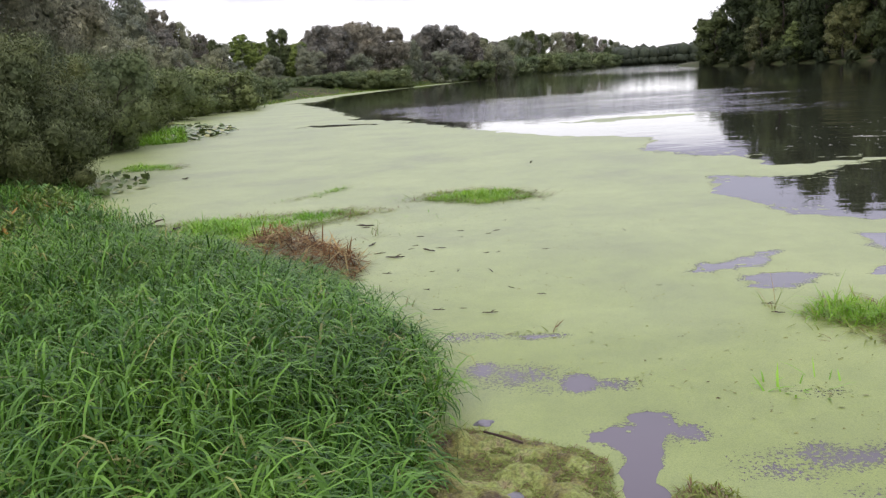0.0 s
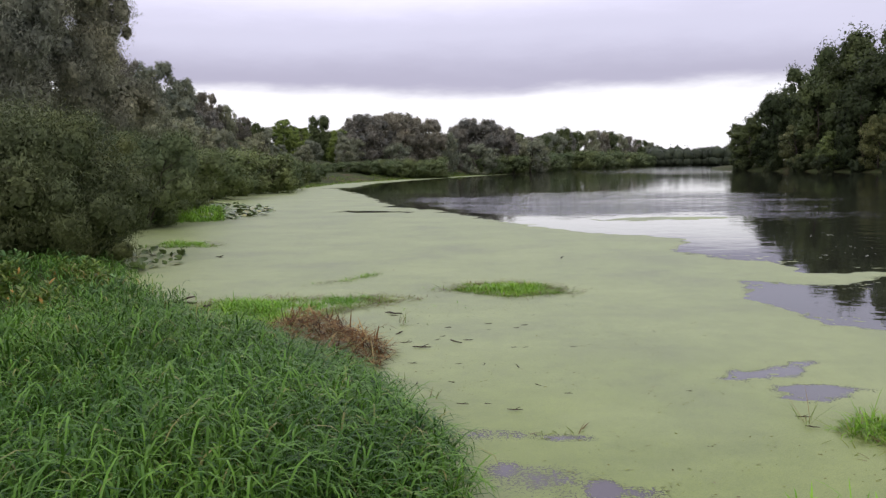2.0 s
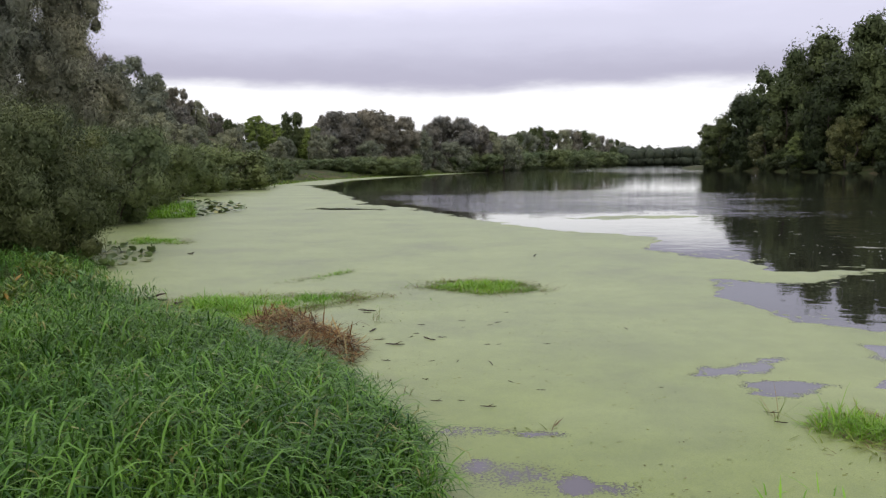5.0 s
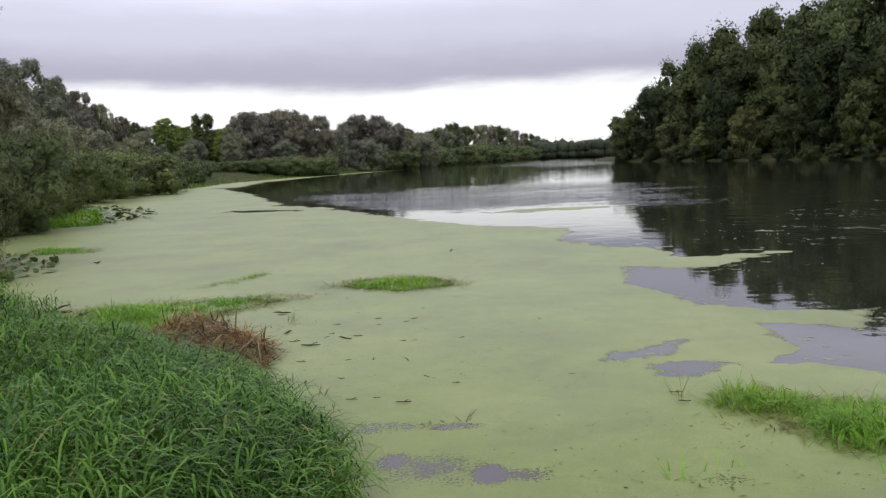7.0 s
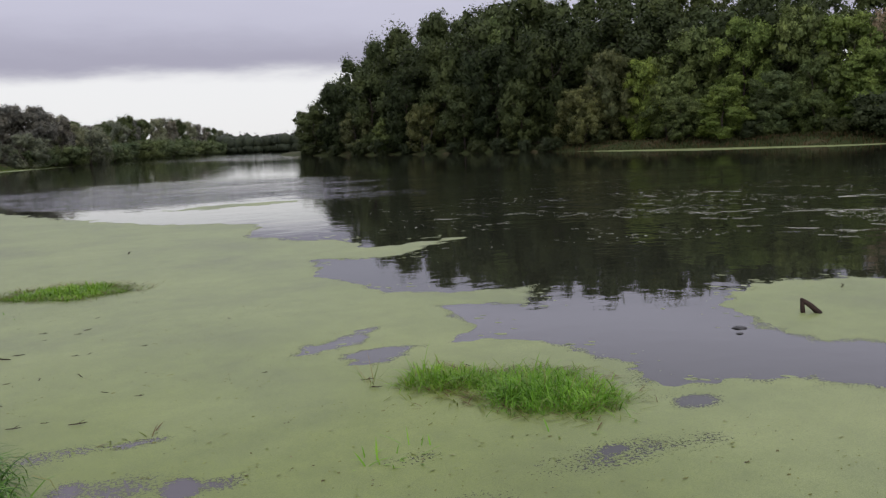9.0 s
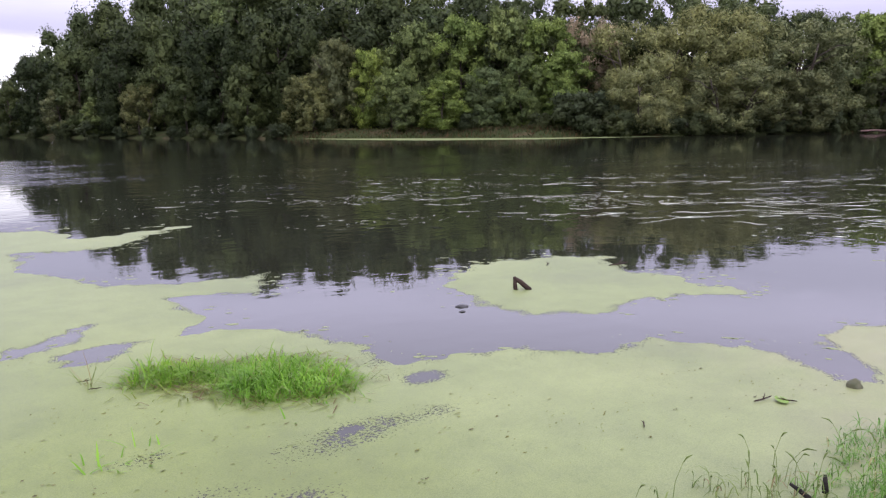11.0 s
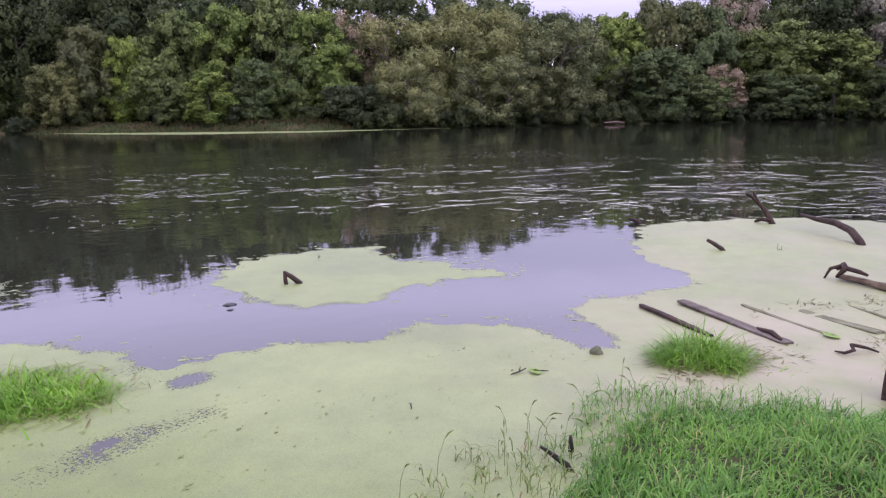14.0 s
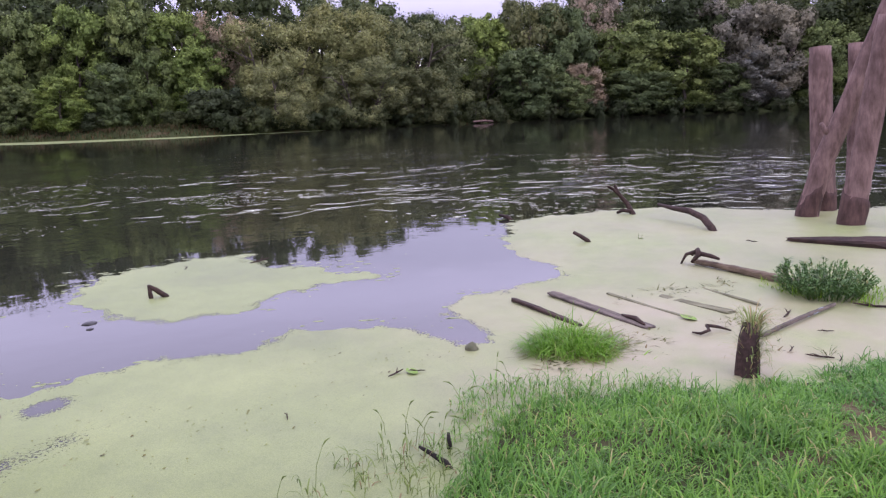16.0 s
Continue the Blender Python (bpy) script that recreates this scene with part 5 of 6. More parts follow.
# leaning timber piles
G = "old timber piles"
pile = log("timber_pile", "upright weathered pinkish-grey timber pile with sawn top", "pile", [(13.88, -1.85, -0.6), (13.9, -1.83, 0.4), (13.95, -1.77, 1.4), (14.0, -1.71, 2.53)], (0.19, 0.18, 0.172, 0.166), M_PILE, 1, 16, 0.03, G)
limb_on(pile, "wet_foot", [(13.88, -1.85, -0.3), (13.885, -1.845, 0.0), (13.89, -1.84, 0.38)], (0.198, 0.191, 0.186), M_WETPILE, 2, "dark wet foot of the pile", 16)
pile = log("timber_pile", "thick leaning timber pile crossing in front of others", "pile", [(13.12, -1.48, -0.6), (13.13, -1.56, 0.15), (13.19, -1.72, 0.79), (13.15, -2.02, 1.61), (13.09, -2.39, 2.7), (13.06, -2.55, 3.2)], (0.155, 0.155, 0.15, 0.145, 0.14, 0.135), M_PILE, 3, 16, 0.04, G)
limb_on(pile, "wet_foot", [(13.12, -1.49, -0.3), (13.125, -1.53, 0.05), (13.15, -1.61, 0.38)], (0.163, 0.162, 0.160), M_WETPILE, 4, "dark wet foot of the pile", 16)
limb_on(pile, "branch_stub", [(13.17, -1.85, 1.15), (13.1, -1.72, 1.28), (13.08, -1.66, 1.38)], (0.06, 0.045, 0.03), M_PILE, 5)
pile = log("timber_pile", "stout leaning timber pile standing by the bank", "pile", [(12.3, -1.96, -0.6), (12.31, -2.0, 0.0), (12.36, -2.12, 0.9), (12.37, -2.25, 2.0), (12.38, -2.36, 2.8)], (0.175, 0.17, 0.16, 0.155, 0.15), M_PILE, 6, 16, 0.04, G)
limb_on(pile, "wet_foot", [(12.3, -1.97, -0.3), (12.31, -2.0, 0.0), (12.335, -2.06, 0.36)], (0.182, 0.178, 0.173), M_WETPILE, 7, "dark wet foot of the pile", 16)
pile = log("timber_pile", "further upright timber pile behind the leaning ones", "pile", [(14.73, -2.43, -0.6), (14.78, -2.4, 1.0), (14.85, -2.35, 2.61)], (0.14, 0.13, 0.125), M_PILE, 8, 14, 0.03, G)
limb_on(pile, "wet_foot", [(14.73, -2.43, -0.3), (14.735, -2.43, 0.0), (14.74, -2.42, 0.36)], (0.147, 0.144, 0.142), M_WETPILE, 9, "dark wet foot of the pile", 14)

# sunken boards
G = "sunken planks"
plank("plank", "narrow dark wet plank slanting into the duckweed", (7.02, 1.58), (6.3, 0.86), 0.05, 0.028, 0.014, M_WETWOOD, G, seed=1)
pb = plank("plank", "broad weathered grey-brown plank in the duckweed", (7.34, 1.29), (6.34, 0.31), 0.11, 0.024, 0.014, M_PLANK, G, seed=2)
v, f = tube([(1.0, 0.03, 0.008), (1.09, 0.02, 0.014), (1.17, 0.03, 0.016), (1.25, 0.0, 0.014), (1.34, -0.02, 0.008)], (0.008, 0.014, 0.02, 0.015, 0.008), 9, 0.35, 5)
part("crust", mesh_of("crust", v, f, [M_WETWOOD], True), pb, "dark rotten crust on the plank")
plank("plank", "thin half-sunken plank trailing in the duckweed", (7.47, 0.78), (6.7, 0.02), 0.04, 0.025, 0.004, M_SUNK, G, seed=3)
plank("plank", "grey half-sunken plank in the shallow water", (7.5, 0.3), (6.94, -0.3), 0.11, 0.02, 0.001, M_SUNK, G, seed=4)
plank("plank", "slim sunken batten beside a grey plank", (7.85, -0.08), (7.24, -0.53), 0.035, 0.02, 0.002, M_SUNK, G, seed=5)
pole = plank("pole", "thin weathered pole with faded bluish end", (6.24, -0.49), (7.3, -1.12), 0.03, 0.028, 0.02, M_PLANK, "", seed=6)
part("painted_end", mesh_of("painted_end", *tube([(0.72, 0.0, 0.006), (0.9, 0.003, 0.006), (1.02, 0.0, 0.006)], (0.016, 0.0175, 0.016), 8, 0.05, 3), [M_BLUE], True), pole, "faded blue paint on the pole")
tagged(plank("beam", "long squared timber beam lying in the water", (9.05, 0.03), (8.02, -0.98), 0.095, 0.085, 0.03, M_BEAM, "", seed=7, taper=0.65, wedge=0.6), category="beam")
tagged(plank("slab", "dark reddish timber slab lying half sunken", (10.72, -1.05), (10.05, -3.1), 0.5, 0.3, 0.02, M_WETWOOD, "", seed=8, roll=12, nick=0.1, taper=0.1, wedge=0.12), category="timber")
knob = log("root_knot", "black gnarled root knot at the beam end", "root", [(9.12, 0.06, 0.1), (9.02, 0.0, 0.16), (8.94, -0.02, 0.14), (8.9, 0.06, 0.05)], (0.02, 0.032, 0.03, 0.014), M_WETWOOD, 11, 9, 0.25)
limb_on(knob, "root_arm", [(9.02, 0.0, 0.15), (9.1, 0.12, 0.1), (9.06, 0.17, 0.0)], (0.024, 0.018, 0.01), M_WETWOOD, 12)
limb_on(knob, "root_arm", [(8.95, -0.03, 0.14), (8.86, -0.14, 0.13), (8.8, -0.22, 0.11)], (0.026, 0.022, 0.014), M_WETWOOD, 13)

# limbs and snags
log("driftwood_limb", "bare brown limb arching out of the duckweed", "branch", [(11.45, -0.22, -0.1), (11.55, -0.16, 0.03), (11.79, -0.05, 0.14), (12.09, 0.15, 0.2), (12.48, 0.4, 0.19), (12.87, 0.63, 0.2)], (0.055, 0.055, 0.05, 0.045, 0.036, 0.02), M_WETWOOD, 14, 10, 0.08)
limb = log("driftwood_limb", "upright broken limb at the edge of the duckweed", "branch", [(13.16, 1.0, -0.1), (13.18, 1.04, 0.0), (13.26, 1.15, 0.18), (13.24, 1.27, 0.32), (13.24, 1.34, 0.47)], (0.05, 0.045, 0.035, 0.032, 0.02), M_WETWOOD, 15, 9, 0.1)
limb_on(limb, "side_branch", [(13.24, 1.25, 0.3), (13.22, 1.38, 0.42), (13.2, 1.45, 0.45)], (0.03, 0.025, 0.015), M_WETWOOD, 16)
limb_on(limb, "side_branch", [(13.18, 1.06, 0.05), (13.2, 1.2, 0.06), (13.2, 1.3, 0.02)], (0.035, 0.03, 0.02), M_WETWOOD, 17)
log("snag", "short dark stick poking up from duckweed", "branch", [(10.42, 1.33, -0.05), (10.4, 1.38, 0.02), (10.38, 1.47, 0.08), (10.37, 1.56, 0.13)], (0.03, 0.03, 0.026, 0.02), M_WETWOOD, 18, 9, 0.1)
log("snag", "small dark stick at the duckweed edge", "branch", [(12.4, 2.85, -0.03), (12.46, 2.93, 0.03), (12.55, 3.1, 0.06)], (0.035, 0.035, 0.02), M_WETWOOD, 19, 8, 0.1)
fork = log("forked_snag", "dark forked branch standing on the duckweed island", "branch", [(6.535, 5.155, -0.05), (6.53, 5.165, 0.03), (6.52, 5.17, 0.14)], (0.02, 0.024, 0.016), M_WETWOOD, 20, 8, 0.1)
limb_on(fork, "prong", [(6.52, 5.17, 0.125), (6.565, 5.12, 0.08), (6.625, 5.055, 0.0), (6.64, 5.04, -0.03)], (0.02, 0.026, 0.028, 0.02), M_WETWOOD, 21)
log("dead_branch", "black broken branch lying among the grass stems", "branch", [(3.63, 1.27, 0.075), (3.62, 1.23, 0.065), (3.6, 1.17, 0.045), (3.59, 1.12, 0.025), (3.58, 1.08, -0.02)], (0.007, 0.01, 0.013, 0.016, 0.013), M_BLACKWOOD, 22, 10, 0.2)
log("snag", "short black stub standing in the grass edge", "branch", [(3.8, 1.16, -0.04), (3.81, 1.17, 0.03), (3.83, 1.18, 0.08)], (0.016, 0.014, 0.009), M_BLACKWOOD, 28, 9, 0.2)
log("curled_root", "small dark curled root lying on the duckweed", "root", [(6.26, 0.0, 0.01), (6.2, -0.06, 0.02), (6.25, -0.12, 0.035), (6.33, -0.1, 0.05), (6.37, -0.2, 0.03), (6.36, -0.28, 0.01)], (0.006, 0.011, 0.013, 0.014, 0.012, 0.006), M_WETWOOD, 24, 8, 0.1)
log("fallen_trunk", "pale reddish trunk fallen at the far waterline", "branch", [(116.0, 30.2, 0.2), (113.5, 30.6, 0.35), (110.5, 31.6, 0.3)], (0.16, 0.14, 0.1), M_PILE, 25, 8, 0.05)

# old post with dry grass
post = log("rotten_post", "rotten reddish-brown post overgrown with dry grass", "post", [(5.33, -0.34, -0.3), (5.35, -0.35, 0.0), (5.36, -0.355, 0.12), (5.385, -0.36, 0.24), (5.42, -0.37, 0.32)], (0.076, 0.072, 0.07, 0.062, 0.05), M_WETWOOD, 26, 16, 0.24)
rng = np.random.default_rng(71)
n = 300
az = rng.normal(-0.9, 1.5, n)
zz = 0.33 - 0.33 * rng.random(n) ** 1.7
root_at = np.column_stack([5.345 + 0.2 * zz + 0.058 * np.cos(az), -0.35 - 0.07 * zz + 0.055 * np.sin(az)])
V, F = blades(np.column_stack([root_at - post.location.xy, zz - post.location.z]), az, rng.uniform(0.08, 0.24, n), rng.uniform(0.004, 0.007, n), rng.uniform(0.0, 0.5, n), rng.uniform(1.2, 3.2, n), 5)
part("dry_grass", mesh_of("dry_grass", V, F, [M_STRAW]), post, "dry grass hanging down the post")


# leafy plant beside the beam
def leafy_plant(name, label, x, y, stems, height, spread, leaf, material, seed):
    rng = np.random.default_rng(seed)
    r = root(name, label, "plant")
    r.location = (x, y, 0)
    vs, fs, k = [], [], 0
    sv, sf = [], []
    for s in range(stems):
        a, l = rng.uniform(0, 6.28), spread * math.sqrt(rng.random())
        h = height * rng.uniform(0.6, 1.1) * (1 - 0.4 * l / spread)
        foot = np.array([math.cos(a) * l * 0.6, math.sin(a) * l * 0.6, -0.02])
        head = np.array([math.cos(a) * l, math.sin(a) * l, h])
        q = tube([foot, (foot + head) / 2 + np.array([0, 0, 0.03]), head], (0.004, 0.003, 0.002), 4)
        sv.append(q)
        n = 26
        t = rng.uniform(0.25, 1.0, n)
        base = foot + (head - foot) * t[:, None]
        V, F = blades(base, rng.uniform(0, 6.28, n), leaf * rng.uniform(0.6, 1.2, n), leaf * 0.36 * np.ones(n), rng.uniform(0.5, 1.2, n), rng.uniform(0.2, 1.0, n), 3)
        vs.append(V), fs.append(F + k)
        k += len(V)
    v, f = join(sv)
    part("stalk", mesh_of("stalk", v, f, [material]), r)
    part("foliage", mesh_of("foliage", np.vstack(vs), np.vstack(fs), [material]), r)
    return r


M_HERB = blade_material("herb_dark_green", (0.06, 0.13, 0.035), (0.165, 0.28, 0.1), (0.24, 0.24, 0.1), 0.05)
M_WEED = blade_material("weed_yellow_green", (0.09, 0.15, 0.025), (0.19, 0.25, 0.06), (0.34, 0.2, 0.05), 0.05)
leafy_plant("leafy_plant", "dark green leafy plant growing on the beam end", 7.75, -1.1, 170, 0.34, 0.46, 0.042, M_HERB, 5)
leafy_plant("leafy_plant", "tall thin herb sprig beside the beam", 7.93, -0.77, 6, 0.46, 0.07, 0.06, M_HERB, 6)
for n, (x, y, h) in enumerate(((-4.6, 9.6, 0.5), (-5.2, 10.4, 0.55), (-5.9, 11.2, 0.6), (-6.3, 12.2, 0.5), (-5.0, 8.6, 0.6), (-6.2, 10.0, 0.65), (-7.0, 12.8, 0.6), (-5.6, 7.8, 0.6), (-4.3, 7.9, 0.5), (-6.9, 11.2, 0.7))):
    leafy_plant("leafy_weed", "yellowish leafy weed among the tall grass", x, y, 34, h, 0.4, 0.12, M_WEED if n % 3 else M_HERB, 40 + n)
floating("floating_grass", "light green grass at the foot of the leafy plant", [(8.4, -0.6), (8.3, -1.3), (8.0, -1.8), (7.3, -1.45), (7.5, -0.95), (8.0, -0.55)], 900, 0.17, 0.008, M_FLOATGRASS, 72)

# stones, mud and shore litter


def boulder(name, label, x, y, z, r, squash, material, seed):
    bm = bmesh.new()
    bmesh.ops.create_icosphere(bm, subdivisions=3, radius=1.0)
    for vert in bm.verts:
        k = 1 + 0.35 * noise.noise(vert.co * 1.3 + Vector((seed, 0, 0))) + 0.12 * noise.noise(vert.co * 4 + Vector((seed, 3, 0)))
        vert.co = Vector((vert.co.x * r * k, vert.co.y * r * k * 0.8, vert.co.z * r * k * squash))
    me = bpy.data.meshes.new(name)
    bm.to_mesh(me)
    bm.free()
    me.materials.append(material)
    me.polygons.foreach_set("use_smooth", np.ones(len(me.polygons), dtype=bool))
    ob = tagged(part(name, me), label, "stone")
    ob.location = (x, y, z)
    return ob


boulder("stone", "small mossy stone in the shallow duckweed", 5.52, 1.54, 0.01, 0.055, 0.8, M_STONE, 1)
M_SOAKED = plain("stone_black_soaked", (0.012, 0.012, 0.012), (0.035, 0.032, 0.03), 12.0, 0.4, 0.4)
M_SLATE = plain("stone_grey_wet", (0.08, 0.075, 0.085), (0.16, 0.15, 0.17), 12.0, 0.35, 0.5)
boulder("stone", "flat grey wet stone in the algae mat", -0.1, 3.08, 0.02, 0.09, 0.3, M_SLATE, 2)
boulder("stone", "grey wet stone at the water edge", 0.1, 3.0, 0.01, 0.08, 0.3, M_SLATE, 3)
boulder("stone", "small grey stone beside the tall grass", -0.17, 3.62, 0.0, 0.06, 0.35, M_SLATE, 4)
boulder("stone", "small grey stone poking from the duckweed", 0.03, 3.78, 0.0, 0.05, 0.3, M_SLATE, 5)
boulder("stone", "dark wet stone at the channel edge", 5.58, 5.07, 0.0, 0.07, 0.22, M_SOAKED, 6)
boulder("stone", "tiny dark stone at the channel edge", 5.42, 4.92, 0.0, 0.035, 0.3, M_SOAKED, 7)

# algae and mud heap at the water edge
ax_, ay_ = np.meshgrid(np.linspace(-0.5, 1.15, 150), np.linspace(2.55, 3.85, 120), indexing="ij")
HEAP = [(-0.4, 2.6), (-0.35, 3.55), (-0.1, 3.72), (0.2, 3.58), (0.45, 3.45), (0.56, 3.3), (0.5, 2.6)]
HEAP2 = [(0.74, 2.6), (0.76, 2.98), (0.86, 3.07), (1.0, 2.98), (1.1, 2.6)]
hf = np.maximum(inside(HEAP, ax_, ay_), inside(HEAP2, ax_, ay_)) + 0.07 * fbm(ax_, ay_, 0.16, 31, 3)
heap_mesh, hv = film("algae_heap", ax_, ay_, hf, 0.0, M_MUD)
hz = 0.012 + 0.075 * smooth(0.0, 0.14, np.maximum(inside(HEAP, hv[:, 0], hv[:, 1]), inside(HEAP2, hv[:, 0], hv[:, 1]))) * np.clip(0.35 + 1.1 * fbm(hv[:, 0], hv[:, 1], 0.16, 33, 4), 0, 2)
hv[:, 2] = hz
heap_mesh.vertices.foreach_set("co", hv.astype(np.float32).ravel())
heap_mesh.flip_normals()
tagged(part("algae_heap", heap_mesh), "brown and green algae and mud heap at the bank", "algae", kind="stuff")
tagged(part("heap_threads", short_grass("heap_threads", HEAP, 9000, 0.045, 0.0055, M_ALGAE, 81, floor=0.04, lean=(1.0, 1.6), bend=(0.0, 1.2), keep=lambda x, y, r: fbm(x, y, 0.3, 34) > -0.75 * r.random(len(x)))), "matted algae threads and dry stalks", "algae", kind="stuff")
tagged(part("heap_threads", short_grass("heap_threads", HEAP2, 700, 0.06, 0.008, M_ALGAE, 82, floor=0.04, lean=(0.5, 1.4), bend=(0.0, 1.0))), "dark matted algae threads at the inlet", "algae", kind="stuff")
log("twig", "reddish twig lying on the algae heap", "twig", [(0.02, 3.5, 0.09), (0.1, 3.42, 0.1), (0.19, 3.36, 0.09)], (0.006, 0.007, 0.005), M_WETWOOD, 27, 6, 0.05, "twigs on the duckweed")

M_WRACK = blade_material("weed_wrack_olive", (0.05, 0.055, 0.02), (0.17, 0.175, 0.06), (0.2, 0.15, 0.08), 0.2, 0.6)
# moss wrack between the planks
for n, (cx, cy, rx, ry) in enumerate(((7.72, 0.2, 0.26, 0.2), (7.95, -0.2, 0.28, 0.16), (8.15, -0.25, 0.2, 0.12), (6.9, -0.75, 0.2, 0.15), (6.15, 0.3, 0.3, 0.12), (5.75, 0.25, 0.3, 0.1), (6.6, -0.3, 0.2, 0.1), (7.2, 0.55, 0.2, 0.1), (5.3, 0.9, 0.15, 0.12), (6.05, -0.55, 0.22, 0.1))):
    poly = [(cx + rx * math.cos(t), cy + ry * math.sin(t)) for t in np.linspace(0, 6.28, 9)[:-1]]
    floating("floating_weed", "olive strands of weed floating between planks", poly, 700, 0.14, 0.016, M_WRACK, 90 + n, lean=(1.15, 1.52))
for n, (cx, cy, rx, ry) in enumerate(((5.35, 0.45, 0.3, 0.25), (2.45, 4.75, 0.35, 0.2), (3.0, 3.85, 0.4, 0.15), (1.35, 11.2, 0.25, 0.2), (-0.75, 11.5, 0.3, 0.3), (-1.7, 13.3, 0.5, 0.3), (-0.6, 9.9, 0.7, 0.5), (-3.9, 10.6, 0.6, 0.35), (-4.4, 11.2, 0.6, 0.4), (-1.0, 8.9, 0.5, 0.35), (1.75, 4.05, 0.3, 0.15), (0.2, 5.2, 0.45, 0.14), (-0.45, 5.5, 0.2, 0.2))):
    poly = [(cx + rx * math.cos(t), cy + ry * math.sin(t)) for t in np.linspace(0, 6.28, 9)[:-1]]
    floating("floating_weed", "thin green and brown strands lying on duckweed", poly, 70, 0.16, 0.012, (M_FLOATGRASS, M_ALGAE)[n % 2], 110 + n, lean=(0.9, 1.5))

# twigs and leaf bits strewn on the duckweed
G = "twigs on the duckweed"
TWIGS = [(-0.43, 8.62, .09), (-0.94, 8.34, .2), (-0.32, 7.91, .16), (-0.65, 7.67, .2), (-0.82, 7.88, .12), (0.17, 5.65, .12), (0.83, 7.66, .07), (1.48, 15.2, .3), (-0.04, 6.98, .08), (-0.21, 5.79, .1),
         (-0.6, 6.34, .12), (1.76, 8.37, .07), (1.54, 6.13, .05), (-1.12, 9.5, .22), (-5.33, 15.8, .3), (2.15, 5.49, .1), (2.13, 5.28, .09), (2.96, 5.39, .06), (4.86, 1.88, .16), (4.94, 1.77, .13)]
TWIGS += [(3.99, 2.22, .1), (5.95, -0.67, .12), (5.81, -0.83, .18), (6.48, -0.95, .12), (6.95, -0.73, .22), (10.61, -0.63, .15), (7.95, 5.77, .16), (8.51, 5.11, .3), (8.14, 4.44, .08), (7.36, -1.42, .3), (5.78, -0.96, .12), (-3.6, 9.9, .5), (-4.1, 10.3, .7)]
TWIGS += [(float(x), float(y), float(q)) for x, y, q in zip(np.random.default_rng(5).uniform(-1.2, 0.6, 26), np.random.default_rng(6).uniform(5.6, 9.4, 26), np.random.default_rng(8).uniform(0.04, 0.11, 26))]
proto = None
for n, (x, y, s) in enumerate(TWIGS):
    turn = RNG.uniform(0, 360) if n % 3 else -20
    m = pose(x, y, 0.012, 0, 0, turn) @ Matrix.Diagonal((s / 0.2, s / 0.2 * 0.8, s / 0.2 * 0.7, 1))
    if proto is None:
        proto = root("twig", "small dark twig lying on the duckweed", "twig", G)
        v, f = join([tube(bent((-0.1, 0, 0), (0.1, 0.01, 0.012), 5, 0.008, 3), (0.006, 0.009, 0.01, 0.008, 0.004), 6, 0.1), tube([(0.0, 0.0, 0.004), (0.04, 0.03, 0.03), (0.06, 0.05, 0.035)], (0.006, 0.005, 0.003), 5)])
        part("stick", mesh_of("stick", v, f, [M_WETWOOD], True), proto)
        proto.matrix_basis = m
    else:
        copy_thing(proto, m @ Matrix.Diagonal((1 / proto.scale[0], 1 / proto.scale[1], 1 / proto.scale[2], 1)))
for n, (x, y, s) in enumerate(((2.14, 5.42, 0.2), (-0.75, 6.4, 0.22), (-0.45, 5.95, 0.16), (10.7, 0.72, 0.16), (-0.95, 8.9, 0.3), (-0.35, 5.6, 0.18), (5.9, -0.9, 0.12))):
    poly = [(x + 0.05 * s / 0.2 * math.cos(t), y + 0.05 * s / 0.2 * math.sin(t)) for t in np.linspace(0, 6.28, 7)[:-1]]
    floating("grass_sprig", "lone thin grass sprig rising from duckweed", poly, 12, s * 1.4, 0.007, M_SEDGE, 140 + n)
tagged(part("floating_litter", short_grass("floating_litter", [(-2.0, 6.0), (0.0, 4.8), (2.5, 3.2), (4.5, 2.0), (5.8, 1.2), (5.4, 2.6), (3.6, 5.0), (2.5, 8.0), (1.5, 13.0), (-2.0, 14.0)], 900, 0.04, 0.009, M_ALGAE, 83, floor=0.012, lean=(1.2, 1.55), bend=(0.0, 0.4))),
       "scattered leaf bits and stalks on the duckweed", "litter", kind="stuff")

p, rng = scatter([(-1.8, 9.6), (-0.9, 6.6), (0.2, 4.6), (1.0, 4.0), (2.2, 2.6), (3.2, 2.2), (5.4, 1.4), (5.6, 3.0), (4.0, 4.2), (2.8, 6.4), (2.5, 9.0), (0.5, 10.5)], 1500, 86, keep=lambda x, y, r: (cover(x, y) > 0.02) & (fbm(x, y, 1.1, 87) > 0.1 * r.random(len(x))))
ang = np.linspace(0, 2 * np.pi, 6)[:-1]
size = (0.002 + 0.007 * rng.random(len(p)) ** 2)[:, None] * rng.uniform(0.3, 1.3, (len(p), 5))
V = np.stack([p[:, :1] + np.cos(ang) * size * rng.uniform(0.8, 3.0, (len(p), 1)), p[:, 1:] + np.sin(ang) * size, 0.003 + 0.006 * rng.random((len(p), 5))], -1).reshape(-1, 3)
tagged(part("leaf_crumbs", mesh_of("leaf_crumbs", V, np.arange(len(V)).reshape(-1, 5), [M_MUD])), "dark crumbs of rotten leaf on the duckweed", "litter", kind="stuff")

# water lilies


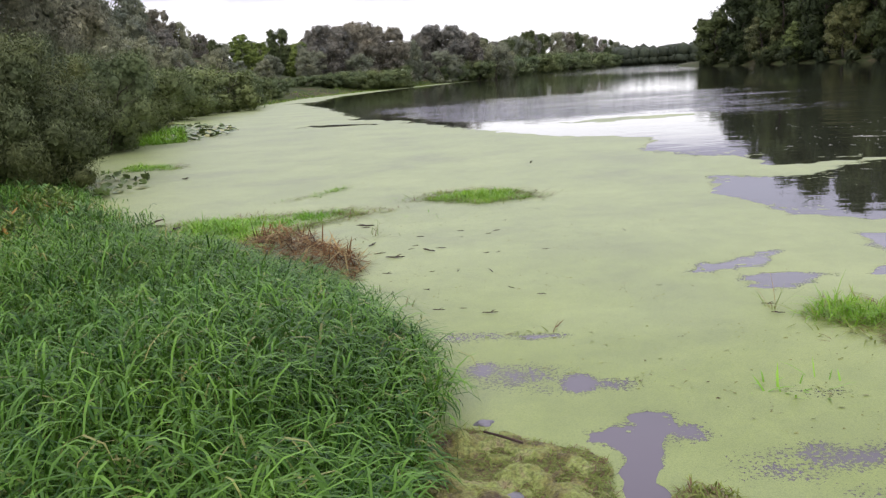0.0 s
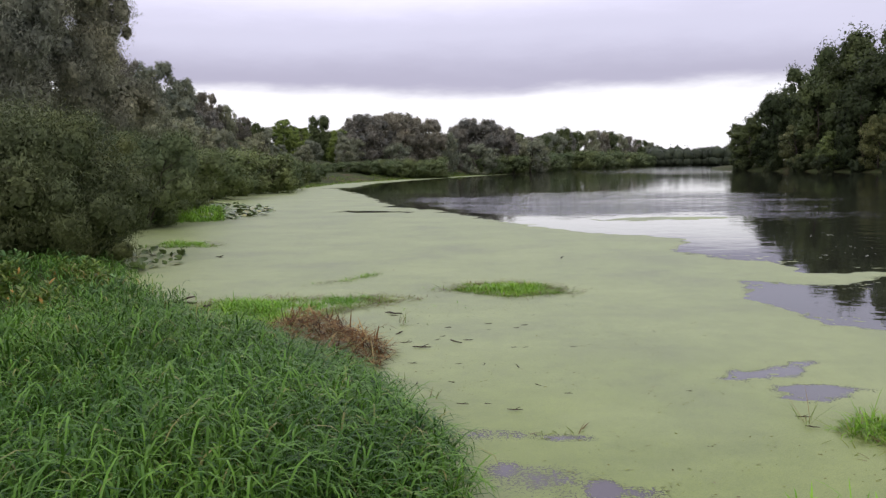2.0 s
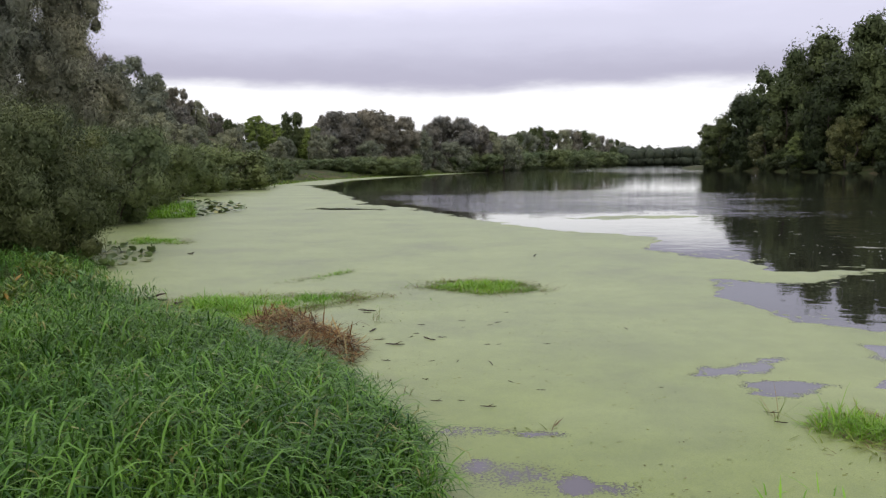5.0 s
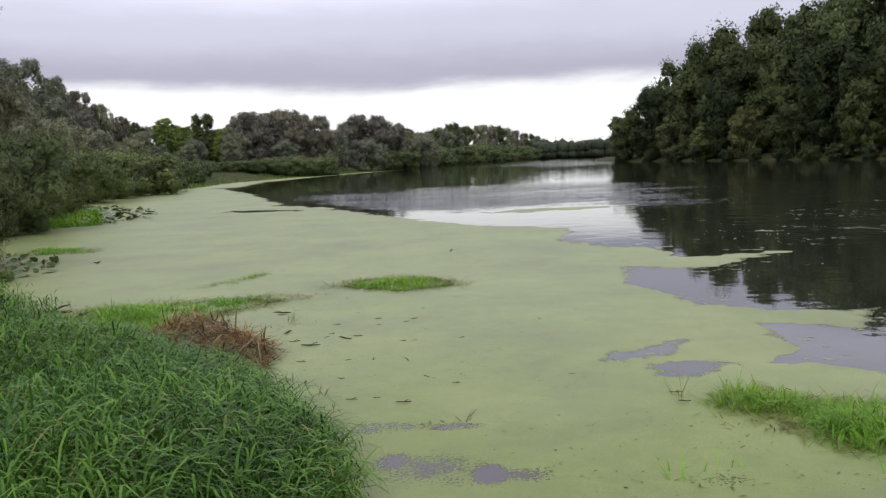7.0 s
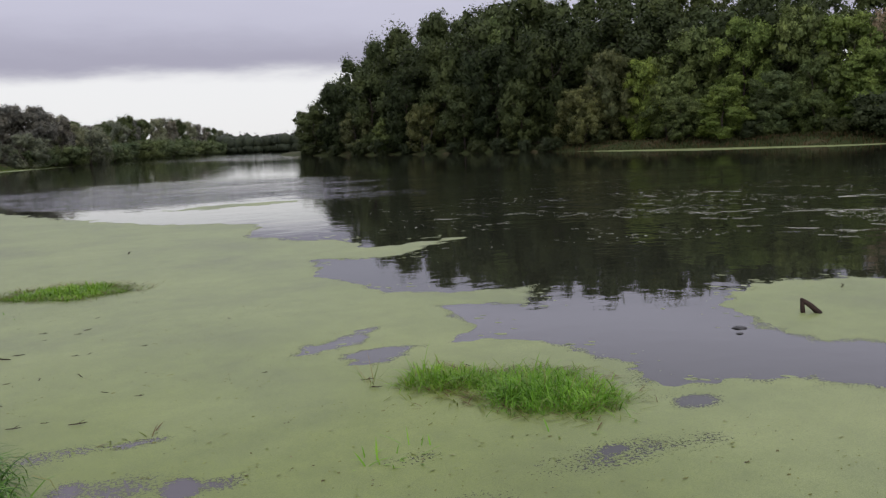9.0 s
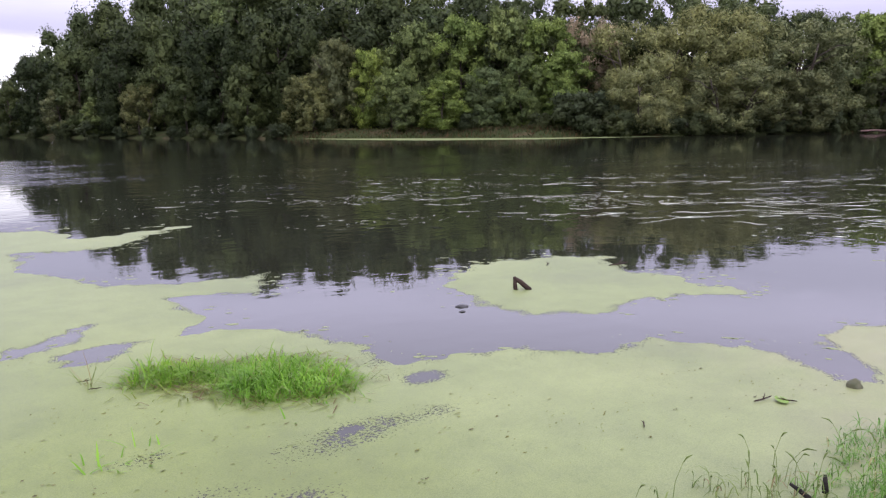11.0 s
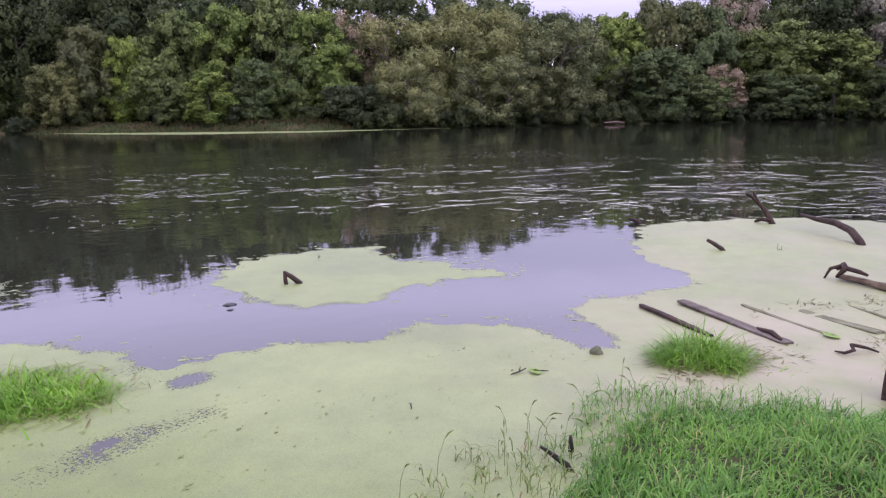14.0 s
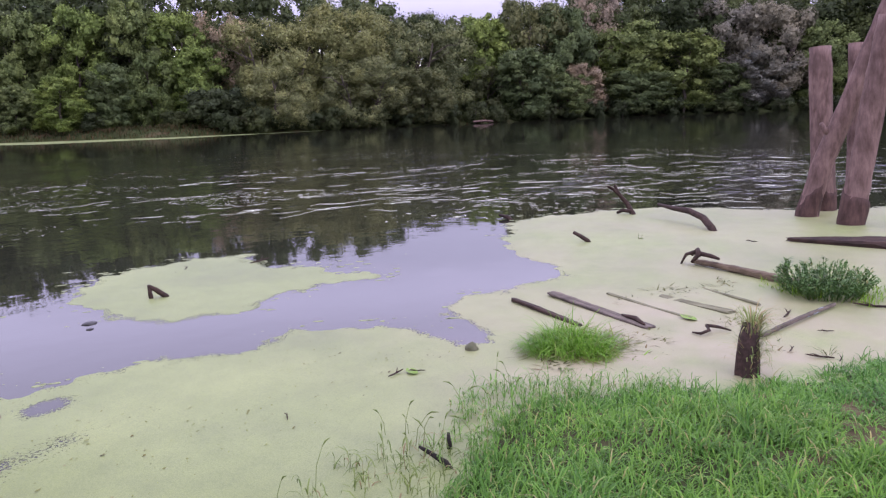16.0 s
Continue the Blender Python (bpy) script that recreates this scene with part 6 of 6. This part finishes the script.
def pad_mesh(name, material, cup):
    v, f, n = [(0, 0, 0)], [], 16
    for i in range(n + 1):
        a = 0.25 + (2 * math.pi - 0.5) * i / n
        for q, z in ((0.6, 0.0), (1.0, cup * (0.6 + 0.4 * math.sin(3 * a)))):
            v.append((math.cos(a) * q, 0.8 * math.sin(a) * q, z))
    for i in range(n):
        k = 1 + 2 * i
        f += [(0, k, k + 2), (k, k + 1, k + 3, k + 2)]
    return mesh_of(name, v, f, [material], True)


pads = [pad_mesh("pad", M_PAD, 0.12), pad_mesh("pad_yellow", M_PADYELLOW, 0.05), pad_mesh("pad_up", M_PAD, 0.45)]
p, rng = scatter([(-8.0, 15.6), (-7.6, 17.4), (-6.3, 16.8), (-5.6, 15.2), (-5.9, 13.4), (-6.3, 12.9), (-7.2, 14.0)], 95, 91)
for n, (x, y) in enumerate(p):
    up = rng.random() < 0.35
    ob = new("lily_pad", pads[2] if up else pads[int(rng.random() < 0.25)])
    tagged(ob, "upright green water lily leaf above the duckweed" if up else "floating water lily pad in the duckweed", "lily pad", "water lilies")
    s = rng.uniform(0.06, 0.12)
    ob.matrix_basis = pose(x, y, 0.08 if up else 0.02, *( (rng.uniform(40, 75), rng.uniform(-20, 20)) if up else (rng.uniform(-8, 8), rng.uniform(-8, 8))), rng.uniform(0, 360)) @ Matrix.Diagonal((s, s, s, 1))
p, rng = scatter([(-10.6, 28.0), (-14.6, 41.5), (-9.4, 35.6), (-7.8, 29.8), (-8.8, 27.4)], 260, 92)
for n, (x, y) in enumerate(p):
    ob = new("lily_pad", pads[int(rng.random() < 0.2)])
    tagged(ob, "yellowing water lily pad in a dense bed", "lily pad", "lily bed")
    s = rng.uniform(0.1, 0.18)
    ob.matrix_basis = pose(x, y, rng.uniform(0.03, 0.14), rng.uniform(-25, 25), rng.uniform(-25, 25), rng.uniform(0, 360)) @ Matrix.Diagonal((s, s, s, 1))

leaf_mesh = pad_mesh("leaf", M_LEAFGREEN, 0.05)
for x, y, s_, label in ((6.69, 0.04, 0.085, "single broad green leaf at the end of a plank"), (4.92, 1.79, 0.06, "pale lone lily leaf lying on the duckweed")):
    ob = tagged(new("leaf", leaf_mesh), label, "leaf")
    ob.matrix_basis = pose(x, y, 0.014, 6, -4, 40) @ Matrix.Diagonal((s_, s_ * 0.8, s_, 1))

# foam and weed flecks drifting midstream, mixed with painted glints of sky on ripples
rng = np.random.default_rng(95)
vs, fs = [], []


def fleck(r, a, ln, wd):
    k = 8
    tang = np.array([math.cos(a), -math.sin(a)])
    rad = np.array([math.sin(a), math.cos(a)])
    c = rad * r
    o = len(vs)
    ph = rng.uniform(-0.3, 0.3)
    for i in range(k):
        t = 2 * math.pi * i / k
        q = c + (tang + rad * ph * 0.3) * math.cos(t) * ln * rng.uniform(0.6, 1.1) + rad * math.sin(t) * wd * rng.uniform(0.5, 1.1)
        vs.append((q[0], q[1], 0.006))
    fs.append(tuple(range(o, o + k))[::-1])


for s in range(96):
    # a broken pale line: scum adrift on the current, or a ripple's bright streak painted on
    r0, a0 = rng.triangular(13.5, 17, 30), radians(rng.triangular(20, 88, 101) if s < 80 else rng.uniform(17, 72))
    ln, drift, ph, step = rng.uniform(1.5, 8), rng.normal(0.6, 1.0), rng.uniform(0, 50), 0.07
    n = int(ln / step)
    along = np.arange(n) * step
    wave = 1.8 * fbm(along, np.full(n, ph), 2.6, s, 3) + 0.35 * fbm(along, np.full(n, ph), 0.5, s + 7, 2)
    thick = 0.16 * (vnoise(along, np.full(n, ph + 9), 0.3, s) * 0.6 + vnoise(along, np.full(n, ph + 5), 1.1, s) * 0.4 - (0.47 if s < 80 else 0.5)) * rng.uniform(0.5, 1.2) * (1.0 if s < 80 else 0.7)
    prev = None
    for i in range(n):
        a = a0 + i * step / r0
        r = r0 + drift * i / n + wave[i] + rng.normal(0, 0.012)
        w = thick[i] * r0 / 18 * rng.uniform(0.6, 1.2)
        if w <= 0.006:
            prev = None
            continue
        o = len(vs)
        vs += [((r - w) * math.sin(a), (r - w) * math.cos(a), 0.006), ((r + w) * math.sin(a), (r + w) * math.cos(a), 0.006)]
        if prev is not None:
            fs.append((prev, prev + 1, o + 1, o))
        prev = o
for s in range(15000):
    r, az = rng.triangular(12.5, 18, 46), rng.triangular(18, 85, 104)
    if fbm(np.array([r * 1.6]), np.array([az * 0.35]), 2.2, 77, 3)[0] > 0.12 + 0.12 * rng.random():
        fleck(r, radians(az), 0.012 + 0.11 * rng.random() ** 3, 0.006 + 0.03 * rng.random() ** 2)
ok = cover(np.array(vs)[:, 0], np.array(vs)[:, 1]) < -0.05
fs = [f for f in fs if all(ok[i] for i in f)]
tagged(part("river_flecks", mesh_of("river_flecks", vs, fs, [M_FLECK_GLINT])), "pale flecks of foam and weed midstream, with painted ripple glints", "foam", kind="stuff")
